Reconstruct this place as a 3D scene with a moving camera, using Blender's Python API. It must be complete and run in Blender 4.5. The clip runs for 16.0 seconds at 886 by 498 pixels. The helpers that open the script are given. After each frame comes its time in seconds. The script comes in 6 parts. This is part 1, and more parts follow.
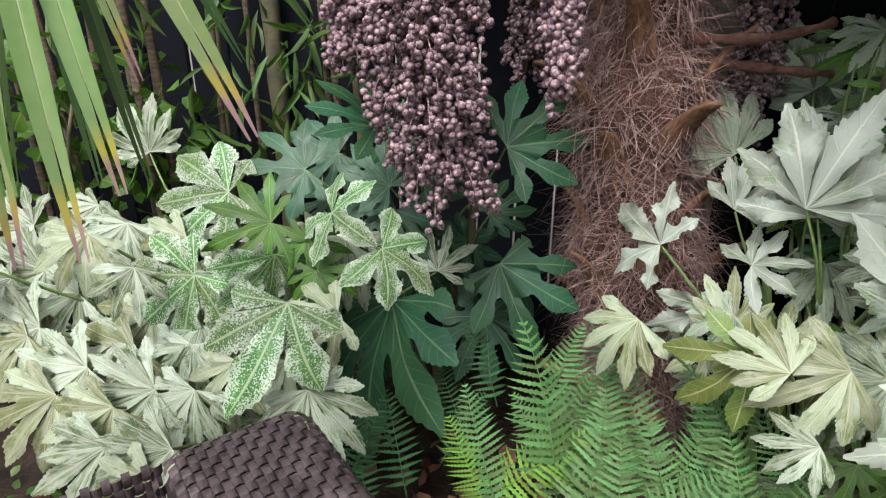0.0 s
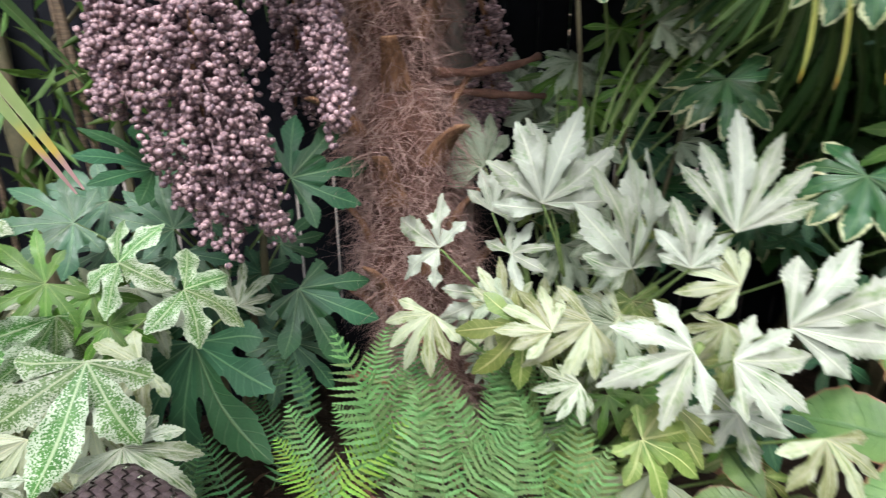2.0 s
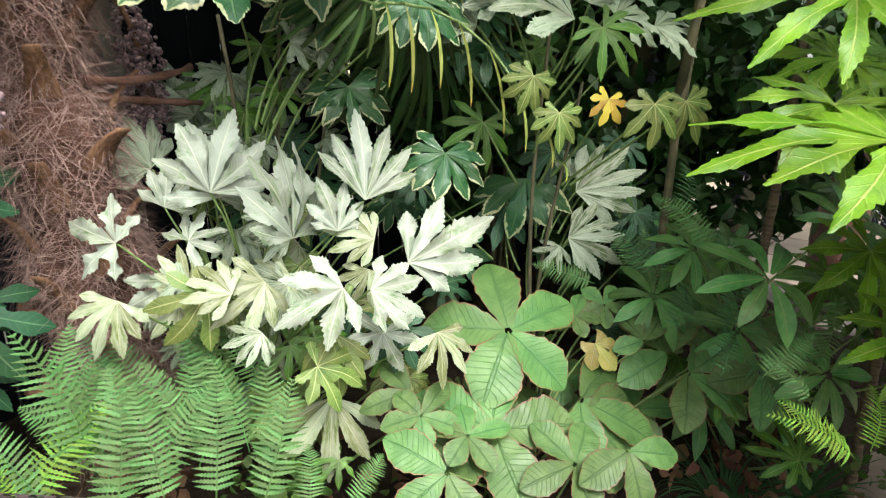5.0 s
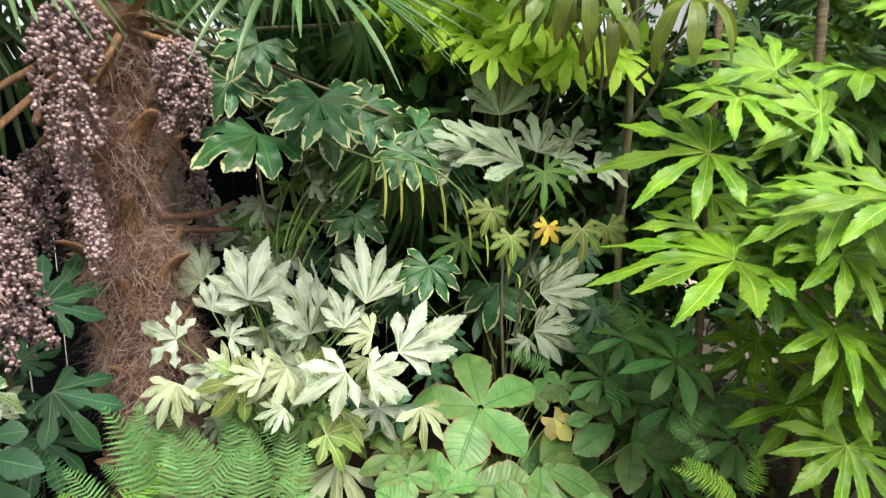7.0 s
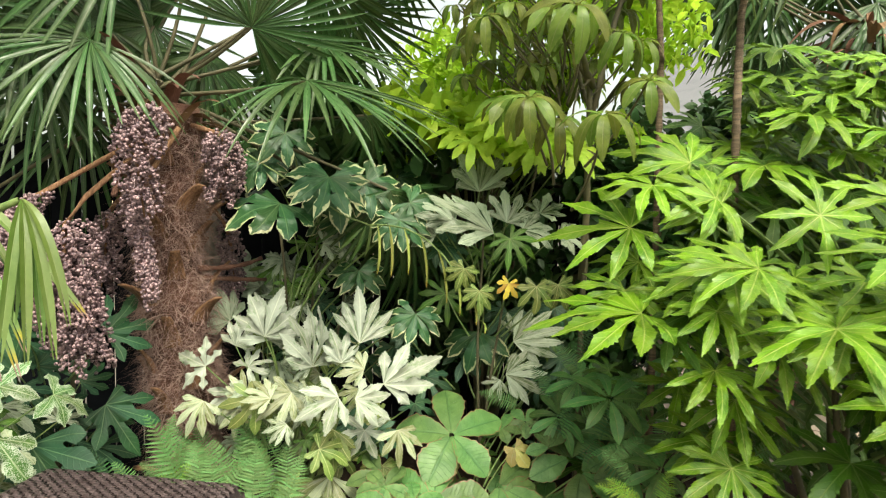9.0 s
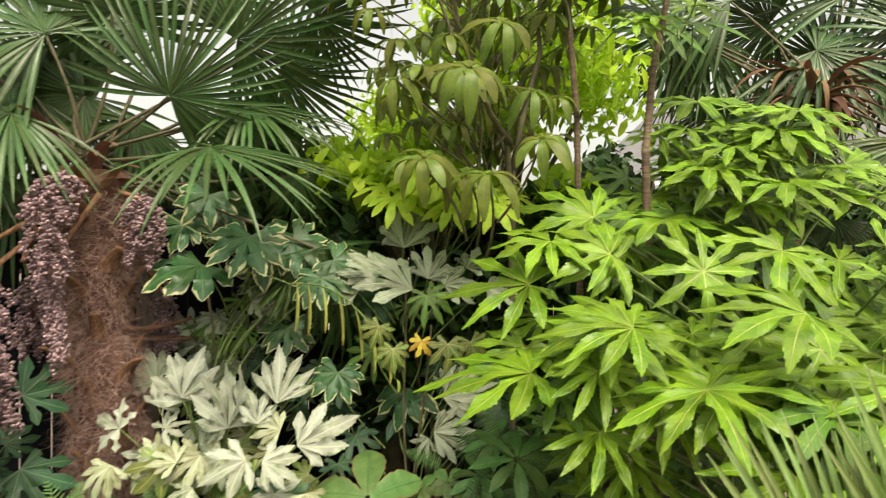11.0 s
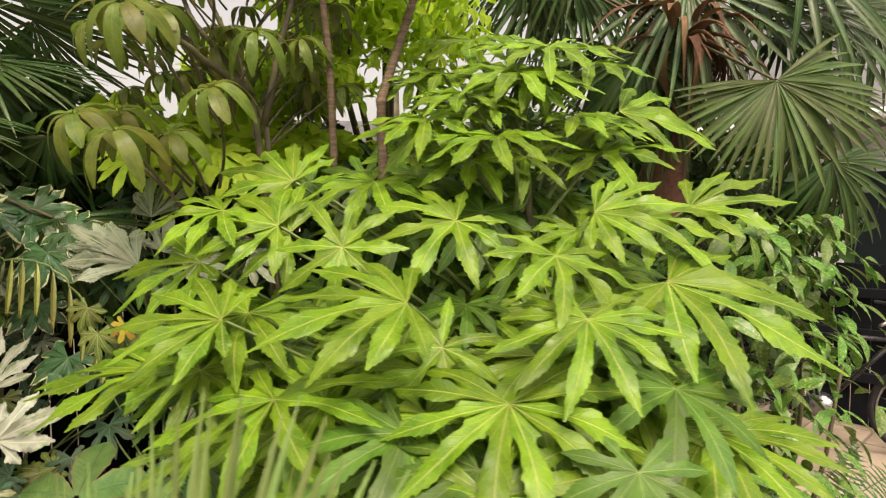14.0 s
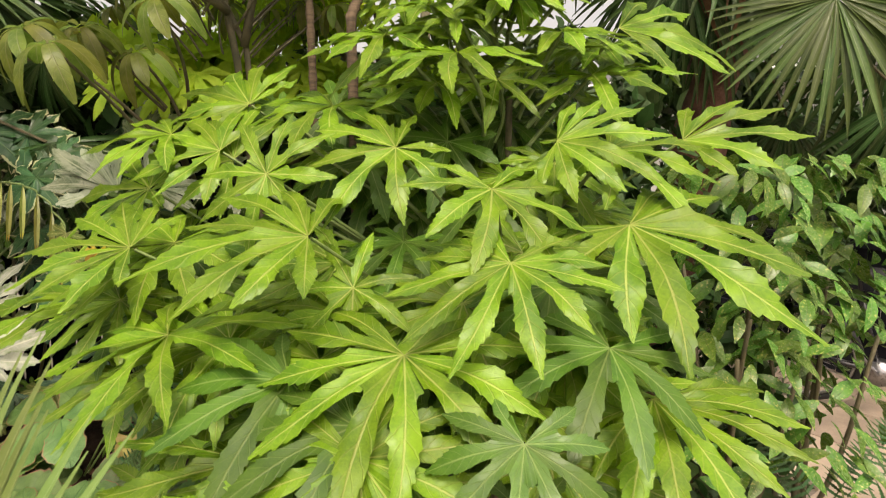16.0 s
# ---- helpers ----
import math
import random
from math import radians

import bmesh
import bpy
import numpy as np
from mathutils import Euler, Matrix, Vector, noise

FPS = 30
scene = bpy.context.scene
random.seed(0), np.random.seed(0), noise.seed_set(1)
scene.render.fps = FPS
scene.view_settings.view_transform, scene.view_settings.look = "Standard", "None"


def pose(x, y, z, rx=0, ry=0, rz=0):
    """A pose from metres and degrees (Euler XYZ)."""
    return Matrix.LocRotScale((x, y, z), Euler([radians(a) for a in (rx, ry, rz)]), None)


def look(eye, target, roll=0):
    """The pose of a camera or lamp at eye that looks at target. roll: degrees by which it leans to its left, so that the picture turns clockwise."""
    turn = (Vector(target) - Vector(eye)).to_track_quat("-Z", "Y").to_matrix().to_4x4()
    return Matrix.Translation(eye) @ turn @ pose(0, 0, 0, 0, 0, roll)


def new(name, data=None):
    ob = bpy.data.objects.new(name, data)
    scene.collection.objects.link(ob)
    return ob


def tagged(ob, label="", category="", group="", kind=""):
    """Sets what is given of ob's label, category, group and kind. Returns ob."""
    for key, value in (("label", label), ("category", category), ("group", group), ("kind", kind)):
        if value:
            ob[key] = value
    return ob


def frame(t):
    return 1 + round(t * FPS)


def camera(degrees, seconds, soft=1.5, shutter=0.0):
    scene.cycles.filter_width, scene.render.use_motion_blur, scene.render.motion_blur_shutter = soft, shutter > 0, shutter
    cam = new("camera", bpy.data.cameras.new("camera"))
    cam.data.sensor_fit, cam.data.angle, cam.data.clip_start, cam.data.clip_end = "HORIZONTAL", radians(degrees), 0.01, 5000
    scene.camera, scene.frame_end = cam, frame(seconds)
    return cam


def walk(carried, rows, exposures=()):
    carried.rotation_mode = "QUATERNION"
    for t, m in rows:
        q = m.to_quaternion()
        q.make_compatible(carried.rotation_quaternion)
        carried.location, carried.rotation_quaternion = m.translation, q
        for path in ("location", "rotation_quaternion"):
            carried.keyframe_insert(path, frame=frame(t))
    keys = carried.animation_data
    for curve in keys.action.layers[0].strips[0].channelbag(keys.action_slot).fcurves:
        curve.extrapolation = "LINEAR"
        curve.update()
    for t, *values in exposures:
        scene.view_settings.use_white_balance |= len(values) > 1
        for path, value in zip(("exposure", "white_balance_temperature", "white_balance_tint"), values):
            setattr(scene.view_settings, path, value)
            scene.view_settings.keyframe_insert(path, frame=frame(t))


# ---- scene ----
cam = camera(72.5, 16.0, soft=1.1, shutter=0.5)
METRES, EYE, TILT, LEAN, TURN = 3.6, 1.4, -22.0, 0.0, 0.0
ROWS = [
    (0.0, 0.0, 0.0, 0.0, 0.0, 0.0, -0.0),
    (0.5, 0.0004, 0.0005, 0.0024, -0.98, 0.5, 0.86),
    (1.0, 0.0048, 0.0, 0.004, -4.66, 1.44, 2.75),
    (1.5, 0.007, -0.0094, 0.0009, -11.64, 1.55, 5.56),
    (2.0, -0.0151, -0.0277, -0.0043, -20.75, 0.9, 8.85),
    (2.5, -0.0308, -0.0488, -0.0115, -30.37, -0.85, 11.92),
    (3.0, -0.0318, -0.0598, -0.0173, -39.48, -3.55, 14.36),
    (3.5, -0.0105, -0.0657, -0.0324, -46.63, -6.8, 15.85),
    (6.0, -0.0921, -0.137, -0.0372, -49.8, -0.77, 17.53),
    (6.5, -0.1079, -0.1692, -0.0422, -48.61, 2.31, 17.26),
    (7.0, -0.1195, -0.1991, -0.0341, -47.97, 5.18, 16.88),
    (7.5, -0.1452, -0.22, -0.039, -47.26, 7.21, 16.39),
    (8.0, -0.1738, -0.2473, -0.0477, -46.38, 9.08, 15.86),
    (10.5, -0.1424, -0.3828, -0.0859, -43.17, 15.0, 14.85),
    (11.0, -0.0965, -0.392, -0.0841, -42.82, 16.36, 15.44),
    (11.5, -0.0504, -0.4131, -0.0875, -43.61, 16.55, 16.06),
    (12.0, 0.0003, -0.4523, -0.1055, -44.05, 15.85, 16.3),
    (12.5, 0.0445, -0.4808, -0.1186, -44.5, 14.97, 16.53),
    (13.0, 0.0899, -0.4822, -0.1215, -43.68, 14.47, 16.4),
    (13.5, 0.1339, -0.49, -0.1211, -42.2, 14.0, 16.04),
    (14.0, 0.1744, -0.5201, -0.1298, -40.18, 13.39, 15.31),
    (14.5, 0.2035, -0.5425, -0.1395, -38.25, 12.94, 14.43),
    (15.0, 0.2252, -0.5424, -0.1442, -36.57, 12.0, 13.45),
    (15.5, 0.2506, -0.5297, -0.1427, -34.99, 11.01, 12.63),
    (16.0, 0.2632, -0.5335, -0.1451, -34.11, 9.43, 12.09),
]
walk(cam, [(t, pose(0, 0, EYE, TILT, LEAN, TURN) @ pose(METRES * x, METRES * y, METRES * z, 90 + pitch, roll, yaw)) for t, x, y, z, yaw, pitch, roll in ROWS],
     exposures=[(0.0, 0.9, 6050, 12), (3.5, 1.5, 6150, 10), (7.0, 1.4, 6750, -2), (11.0, 1.14, 7850, 6), (12.5, 0.95, 8200, 15), (16.0, 0.85, 7900, 16)])

# ---- world, sun, exposure ----
world = bpy.data.worlds.new("overcast_sky")
scene.world = world
world.use_nodes = True
wn, wl = world.node_tree.nodes, world.node_tree.links
sky = wn.new("ShaderNodeTexSky")
sky.sky_type = "NISHITA"
sky.sun_disc = False
sky.sun_elevation, sky.sun_rotation = radians(58), radians(200)
sky.dust_density, sky.air_density, sky.ozone_density = 6.0, 1.0, 0.6
hue = wn.new("ShaderNodeHueSaturation")
hue.inputs["Saturation"].default_value = 0.35
wl.new(sky.outputs[0], hue.inputs["Color"])
wl.new(hue.outputs[0], wn["Background"].inputs[0])
wn["Background"].inputs[1].default_value = 0.15
sun = new("sun", bpy.data.lights.new("sun", "SUN"))
sun.data.energy, sun.data.angle, sun.data.color = 1.5, radians(18), (1.0, 0.96, 0.9)
sun.matrix_basis = look((0, 0, 0), (0.28, 0.45, -0.85))


# ---- materials ----
class Nodes:
    """Small wrapper that builds a node material."""

    def __init__(self, name):
        self.mat = bpy.data.materials.new(name)
        self.mat.use_nodes = True
        self.t = self.mat.node_tree
        self.bsdf = self.t.nodes["Principled BSDF"]
        self.out = self.t.nodes["Material Output"]

    def n(self, kind, **kw):
        node = self.t.nodes.new("ShaderNode" + kind)
        for k, v in kw.items():
            if k == "op":
                node.operation = v
        return node

    def link(self, a, b):
        self.t.links.new(a, b)

    def put(self, sock, v):
        if hasattr(v, "is_linked"):
            self.link(v, sock)
        elif isinstance(v, (tuple, list)) and len(v) == 3 and sock.type == "RGBA":
            sock.default_value = (*v, 1)
        else:
            sock.default_value = v

    def math(self, op, a, b=0.0, c=0.0):
        m = self.n("Math", op=op)
        for s, v in zip(m.inputs, (a, b, c)):
            self.put(s, v)
        return m.outputs[0]

    def ramp(self, v, lo, hi, a=0.0, b=1.0):
        m = self.n("MapRange")
        m.interpolation_type = "SMOOTHSTEP"
        for s, x in zip(m.inputs, (v, lo, hi, a, b)):
            self.put(s, x)
        return m.outputs[0]

    def mix(self, f, a, b):
        m = self.n("Mix")
        m.data_type = "RGBA"
        self.put(m.inputs[0], f)
        self.put(m.inputs[6], a)
        self.put(m.inputs[7], b)
        return m.outputs[2]

    def noise(self, scale, vec=None, detail=3.0, rough=0.55):
        m = self.n("TexNoise")
        m.inputs["Scale"].default_value = scale
        m.inputs["Detail"].default_value = detail
        m.inputs["Roughness"].default_value = rough
        if vec is not None:
            self.link(vec, m.inputs["Vector"])
        return m.outputs["Fac"]

    def bump(self, h, strength, dist):
        m = self.n("Bump")
        m.inputs["Strength"].default_value = strength
        m.inputs["Distance"].default_value = dist
        self.link(h, m.inputs["Height"])
        self.link(m.outputs[0], self.bsdf.inputs["Normal"])
        return m.outputs[0]


def surface(name, dark, light, rough=0.7, scale=8.0, fine=90.0, bump=0.3, dist=0.004, metal=0.0, stretch=(1, 1, 1), vary=0.0, spec=0.4):
    """A plain weathered surface: two scales of variation and fine relief."""
    k = Nodes(name)
    co = k.n("TexCoord").outputs["Object"]
    mp = k.n("Mapping")
    k.link(co, mp.inputs[0])
    mp.inputs["Scale"].default_value = stretch
    big, small = k.noise(scale, mp.outputs[0]), k.noise(fine, mp.outputs[0], 5.0, 0.65)
    f = k.math("ADD", k.math("MULTIPLY", big, 0.6), k.math("MULTIPLY", small, 0.4))
    if vary:
        r = k.n("ObjectInfo").outputs["Random"]
        f = k.math("ADD", f, k.math("MULTIPLY", k.math("SUBTRACT", r, 0.5), vary))
    k.put(k.bsdf.inputs["Base Color"], k.mix(k.ramp(f, 0.32, 0.68), dark, light))
    k.put(k.bsdf.inputs["Roughness"], k.ramp(small, 0.3, 0.7, rough - 0.1, min(1.0, rough + 0.1)))
    k.bsdf.inputs["Metallic"].default_value = metal
    k.bsdf.inputs["Specular IOR Level"].default_value = spec
    k.bump(small, bump, dist)
    return k.mat


def leaf(name, dark, light, vein=None, mode="plain", second=(0.75, 0.8, 0.62), rough=0.42, glow=0.22, veins=7.0, tip=None, hue_vary=0.025, ribbed=0.25, low=0.56, relief=0.35, spec=0.36, white_from=0.66):
    """A leaf: midrib and side veins along its own lobes, blotches, and one of several variegations."""
    k = Nodes(name)
    uv = k.n("UVMap").outputs[0]
    sep = k.n("SeparateXYZ")
    k.link(uv, sep.inputs[0])
    across = k.math("ABSOLUTE", k.math("SUBTRACT", k.math("MULTIPLY", sep.outputs[0], 2.0), 1.0))
    along = sep.outputs[1]
    info = k.n("ObjectInfo").outputs["Random"]
    geo = k.n("NewGeometry").outputs["Random Per Island"]
    both = k.math("FRACT", k.math("ADD", info, geo))
    shift = k.n("CombineXYZ")
    k.put(shift.inputs[0], k.math("MULTIPLY", both, 37.0))
    k.put(shift.inputs[2], k.math("MULTIPLY", both, 11.0))
    add = k.n("VectorMath", op="ADD")
    k.link(k.n("TexCoord").outputs["Object"], add.inputs[0])
    k.link(shift.outputs[0], add.inputs[1])
    co = add.outputs[0]
    big, mid, fine = k.noise(3.4, co), k.noise(14.0, co), k.noise(62.0, co, 2.0)
    f = k.math("ADD", k.math("MULTIPLY", big, 0.75), k.math("MULTIPLY", fine, 0.25))
    col = k.mix(k.ramp(f, 0.3, 0.7), dark, light)
    ribs = k.math("SINE", k.math("MULTIPLY", k.math("SUBTRACT", along, k.math("MULTIPLY", across, 0.16)), veins * 6.2832))
    rib_line = k.ramp(ribs, 0.86, 1.0)
    mid_line = k.ramp(across, 0.035, 0.10, 1.0, 0.0)
    if mode == "spider":
        w = k.math("ADD", k.math("MULTIPLY", fine, 1.25), k.math("MULTIPLY", across, 0.30))
        w = k.math("ADD", w, k.math("MULTIPLY", mid, 0.35))
        col = k.mix(k.ramp(w, 0.90, 1.06), col, second)
    elif mode == "white":
        lane = k.n("CombineXYZ")
        k.put(lane.inputs[0], k.math("MULTIPLY", sep.outputs[0], 5.0))
        k.put(lane.inputs[1], k.math("MULTIPLY", along, 2.4))
        k.put(lane.inputs[2], k.math("MULTIPLY", both, 23.0))
        streak = k.noise(1.3, lane.outputs[0], 3.0)
        w = k.math("ADD", k.math("MULTIPLY", big, 0.5), k.math("MULTIPLY", streak, 1.0))
        w = k.math("ADD", w, k.math("MULTIPLY", both, 0.2))
        col = k.mix(k.ramp(w, white_from, white_from + 0.26), col, second)
        col = k.mix(k.math("MULTIPLY", k.ramp(fine, 0.56, 0.62), 0.35), col, light)
    elif mode == "edge":
        w = k.math("ADD", k.math("MULTIPLY", across, 0.55), k.math("MULTIPLY", big, 1.1))
        w = k.math("ADD", w, k.math("MULTIPLY", along, 0.5))
        w = k.math("ADD", w, k.math("MULTIPLY", k.math("SUBTRACT", mid, 0.5), 0.25))
        col = k.mix(k.ramp(w, 1.25, 1.31), col, second)
    elif mode == "rim":
        w = k.math("ADD", across, k.math("MULTIPLY", mid, 0.12))
        col = k.mix(k.ramp(w, 0.98, 1.04), col, second)
    elif mode == "spots":
        col = k.mix(k.ramp(mid, 0.60, 0.64), col, second)
    if vein:
        col = k.mix(k.math("MULTIPLY", rib_line, ribbed), col, vein)
        col = k.mix(k.math("MULTIPLY", mid_line, 0.85), col, vein)
    if tip:
        end = k.math("ADD", along, k.math("MULTIPLY", k.math("SUBTRACT", mid, 0.5), 0.12))
        col = k.mix(k.ramp(end, 0.88, 0.945), col, (0.50, 0.42, 0.06))
        col = k.mix(k.ramp(end, 0.935, 0.965), col, tip)
    hs = k.n("HueSaturation")
    k.put(hs.inputs["Hue"], k.ramp(both, 0.0, 1.0, 0.5 - hue_vary, 0.5 + hue_vary * 0.5))
    k.put(hs.inputs["Value"], k.ramp(both, 0.0, 1.0, low, 0.88))
    k.link(col, hs.inputs["Color"])
    col = hs.outputs[0]
    k.link(col, k.bsdf.inputs["Base Color"])
    k.put(k.bsdf.inputs["Roughness"], k.ramp(mid, 0.3, 0.7, rough - 0.08, rough + 0.12))
    k.bsdf.inputs["Specular IOR Level"].default_value = spec
    h = k.math("SUBTRACT", k.math("MULTIPLY", fine, 0.25), k.math("ADD", k.math("MULTIPLY", mid_line, 0.8), k.math("MULTIPLY", rib_line, 0.5)))
    nrm = k.bump(h, relief, 0.003)
    tr = k.n("BsdfTranslucent")
    k.link(col, tr.inputs[0])
    k.link(nrm, tr.inputs["Normal"])
    ms = k.n("MixShader")
    ms.inputs[0].default_value = glow
    k.link(k.bsdf.outputs[0], ms.inputs[1])
    k.link(tr.outputs[0], ms.inputs[2])
    k.link(ms.outputs[0], k.out.inputs[0])
    return k.mat


M_DARK = leaf("fatsia_green", (0.018, 0.075, 0.030), (0.034, 0.115, 0.048), (0.12, 0.22, 0.10), rough=0.45, glow=0.12)
M_SPIDER = leaf("fatsia_speckled", (0.055, 0.16, 0.025), (0.10, 0.25, 0.045), (0.45, 0.55, 0.32), "spider", (0.52, 0.60, 0.44))
M_WHITE = leaf("fatsia_white", (0.13, 0.24, 0.09), (0.34, 0.44, 0.26), (0.62, 0.65, 0.50), "white", (0.415, 0.45, 0.37), glow=0.2, white_from=0.60, low=0.66)
M_PALE = leaf("fatsia_pale", (0.085, 0.165, 0.05), (0.22, 0.32, 0.14), (0.60, 0.64, 0.46), "white", (0.47, 0.52, 0.395), glow=0.2)
M_CREAM = leaf("fatsia_cream_green", (0.17, 0.23, 0.07), (0.30, 0.36, 0.15), (0.55, 0.56, 0.34), "white", (0.42, 0.46, 0.31), glow=0.2)
M_OLIVE = leaf("fatsia_yellow_green", (0.10, 0.17, 0.03), (0.22, 0.29, 0.07), (0.50, 0.52, 0.22), glow=0.2)
M_EDGE = leaf("fatsia_cream_edged", (0.022, 0.095, 0.030), (0.05, 0.15, 0.05), (0.10, 0.20, 0.07), "edge", (0.55, 0.58, 0.32), rough=0.36)
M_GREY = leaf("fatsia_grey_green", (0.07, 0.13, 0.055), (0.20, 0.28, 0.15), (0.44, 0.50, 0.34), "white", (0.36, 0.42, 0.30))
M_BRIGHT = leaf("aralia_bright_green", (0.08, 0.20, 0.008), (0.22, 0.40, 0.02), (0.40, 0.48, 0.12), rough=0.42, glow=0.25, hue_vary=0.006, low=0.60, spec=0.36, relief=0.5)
# Darker copy of the aralia green; shade between inner leaves is put into its colour.
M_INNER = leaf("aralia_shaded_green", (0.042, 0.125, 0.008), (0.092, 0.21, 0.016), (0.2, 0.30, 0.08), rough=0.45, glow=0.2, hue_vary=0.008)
M_YELLOW = leaf("yellowed_leaf", (0.55, 0.38, 0.03), (0.62, 0.48, 0.08), (0.5, 0.4, 0.1))
M_FADED = leaf("faded_yellow_green_leaf", (0.36, 0.38, 0.08), (0.55, 0.46, 0.14), (0.5, 0.5, 0.2))
M_RODG = leaf("rodgersia_green", (0.075, 0.180, 0.045), (0.16, 0.295, 0.085), (0.08, 0.19, 0.055), "rim", (0.28, 0.14, 0.07), rough=0.42, veins=12.0, ribbed=0.35, relief=0.7)
M_SCHEF = leaf("schefflera_green", (0.065, 0.19, 0.045), (0.14, 0.32, 0.08), (0.22, 0.30, 0.10), rough=0.38)
M_SCHEF2 = leaf("schefflera_olive", (0.10, 0.17, 0.02), (0.22, 0.30, 0.05), (0.22, 0.26, 0.09), rough=0.38, glow=0.42, hue_vary=0.04)
M_FERN = leaf("fern_green", (0.08, 0.19, 0.05), (0.18, 0.34, 0.11), None, rough=0.6, glow=0.3)
M_FERN2 = leaf("fern_lime", (0.16, 0.33, 0.03), (0.26, 0.46, 0.06), None, rough=0.6, glow=0.35)
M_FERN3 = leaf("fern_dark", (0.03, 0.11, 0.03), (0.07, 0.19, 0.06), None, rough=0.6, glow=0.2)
M_PALM = leaf("palm_blade", (0.030, 0.078, 0.019), (0.066, 0.146, 0.038), (0.14, 0.21, 0.08), rough=0.35, veins=0.3, glow=0.18)
M_PALM2 = leaf("palm_blade_tipped", (0.13, 0.25, 0.05), (0.26, 0.38, 0.13), (0.42, 0.5, 0.24), rough=0.35, veins=0.3, tip=(0.40, 0.25, 0.22), glow=0.25)
M_PALM4 = leaf("palm_blade_fresh", (0.10, 0.20, 0.03), (0.20, 0.32, 0.08), (0.3, 0.4, 0.16), rough=0.38, veins=0.3, glow=0.25)
M_PALM5 = leaf("palm_blade_mid", (0.035, 0.085, 0.012), (0.09, 0.155, 0.03), (0.16, 0.23, 0.08), rough=0.36, veins=0.3, glow=0.2)
M_PALM3 = leaf("palm_blade_yellowing", (0.16, 0.24, 0.045), (0.42, 0.43, 0.11), (0.35, 0.38, 0.12), rough=0.4, veins=0.3, tip=(0.45, 0.33, 0.07), glow=0.25)
M_AUC = leaf("aucuba_spotted", (0.07, 0.2, 0.03), (0.14, 0.31, 0.05), (0.12, 0.22, 0.06), "spots", (0.42, 0.45, 0.12), rough=0.28)
M_BAMB = leaf("bamboo_leaf", (0.05, 0.12, 0.02), (0.12, 0.22, 0.04), None, rough=0.5, glow=0.3)
# Yellow-green leaves, their colour raised to carry light from behind.
M_LIME = leaf("yellow_green_painted_backlight", (0.30, 0.52, 0.03), (0.54, 0.76, 0.08), None, rough=0.5, glow=0.6, low=0.84, hue_vary=0.01)
M_SHRUB = leaf("shrub_green", (0.022, 0.07, 0.015), (0.055, 0.13, 0.03), None, rough=0.5, glow=0.2)
M_DEAD = leaf("dry_brown_leaf", (0.10, 0.045, 0.022), (0.24, 0.13, 0.07), None, rough=0.8, glow=0.1)
M_STEM = surface("green_stem", (0.08, 0.14, 0.035), (0.18, 0.24, 0.08), 0.5, 14, 120, 0.15)
M_STEM2 = surface("dark_stem", (0.05, 0.05, 0.025), (0.13, 0.11, 0.06), 0.7, 14, 120, 0.3)
M_BARK = surface("ringed_bark", (0.05, 0.035, 0.022), (0.17, 0.12, 0.075), 0.85, 20, 150, 0.6, stretch=(1, 1, 6))
M_FIBRE = surface("palm_fibre", (0.06, 0.026, 0.017), (0.20, 0.10, 0.07), 0.9, 14, 160, 0.8, 0.008)
M_HAIR = surface("palm_hair", (0.15, 0.078, 0.064), (0.4, 0.275, 0.24), 0.75, 30, 200, 0.1)
M_BOOT = surface("old_leaf_base", (0.1, 0.045, 0.022), (0.26, 0.14, 0.075), 0.85, 20, 140, 0.6, stretch=(6, 6, 1))
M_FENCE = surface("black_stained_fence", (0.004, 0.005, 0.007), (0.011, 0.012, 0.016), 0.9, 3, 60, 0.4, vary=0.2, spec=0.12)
M_POST = surface("weathered_grey_post", (0.13, 0.12, 0.10), (0.26, 0.24, 0.21), 0.85, 6, 90, 0.5, stretch=(4, 4, 0.6))
M_SOIL = surface("damp_soil", (0.014, 0.009, 0.006), (0.05, 0.033, 0.021), 0.95, 12, 70, 1.0, 0.02, spec=0.2)
M_PAVE = surface("sandstone_paving", (0.19, 0.15, 0.115), (0.33, 0.265, 0.205), 0.8, 4, 70, 0.35, vary=0.3)
M_GROUT = surface("paving_joint", (0.10, 0.085, 0.07), (0.18, 0.155, 0.13), 0.95, 14, 90, 0.6)
M_WICKER = surface("brown_wicker", (0.030, 0.020, 0.020), (0.085, 0.062, 0.062), 0.38, 30, 240, 0.2, vary=0.35)
M_WICKER2 = surface("dark_chair_shell", (0.012, 0.008, 0.008), (0.03, 0.02, 0.02), 0.6, 20, 120, 0.3)
M_RENDER = surface("white_render", (0.68, 0.67, 0.65), (0.82, 0.81, 0.79), 0.8, 2, 80, 0.2)
M_BEIGE = surface("beige_render", (0.48, 0.37, 0.24), (0.62, 0.50, 0.35), 0.85, 2, 60, 0.2)
M_ROOF = surface("slate_tile", (0.06, 0.06, 0.065), (0.14, 0.14, 0.15), 0.7, 4, 60, 0.4, vary=0.3)
M_FRAME = surface("white_frame", (0.72, 0.73, 0.74), (0.82, 0.83, 0.84), 0.35, 3, 90, 0.05)
M_RUBBER = surface("black_rubber", (0.008, 0.008, 0.009), (0.022, 0.022, 0.024), 0.7, 10, 90, 0.2)
M_METAL = surface("worn_steel", (0.25, 0.25, 0.26), (0.5, 0.5, 0.52), 0.35, 10, 90, 0.1, metal=1.0)
M_PAINT = surface("black_bike_paint", (0.01, 0.01, 0.011), (0.025, 0.025, 0.028), 0.3, 10, 90, 0.05)


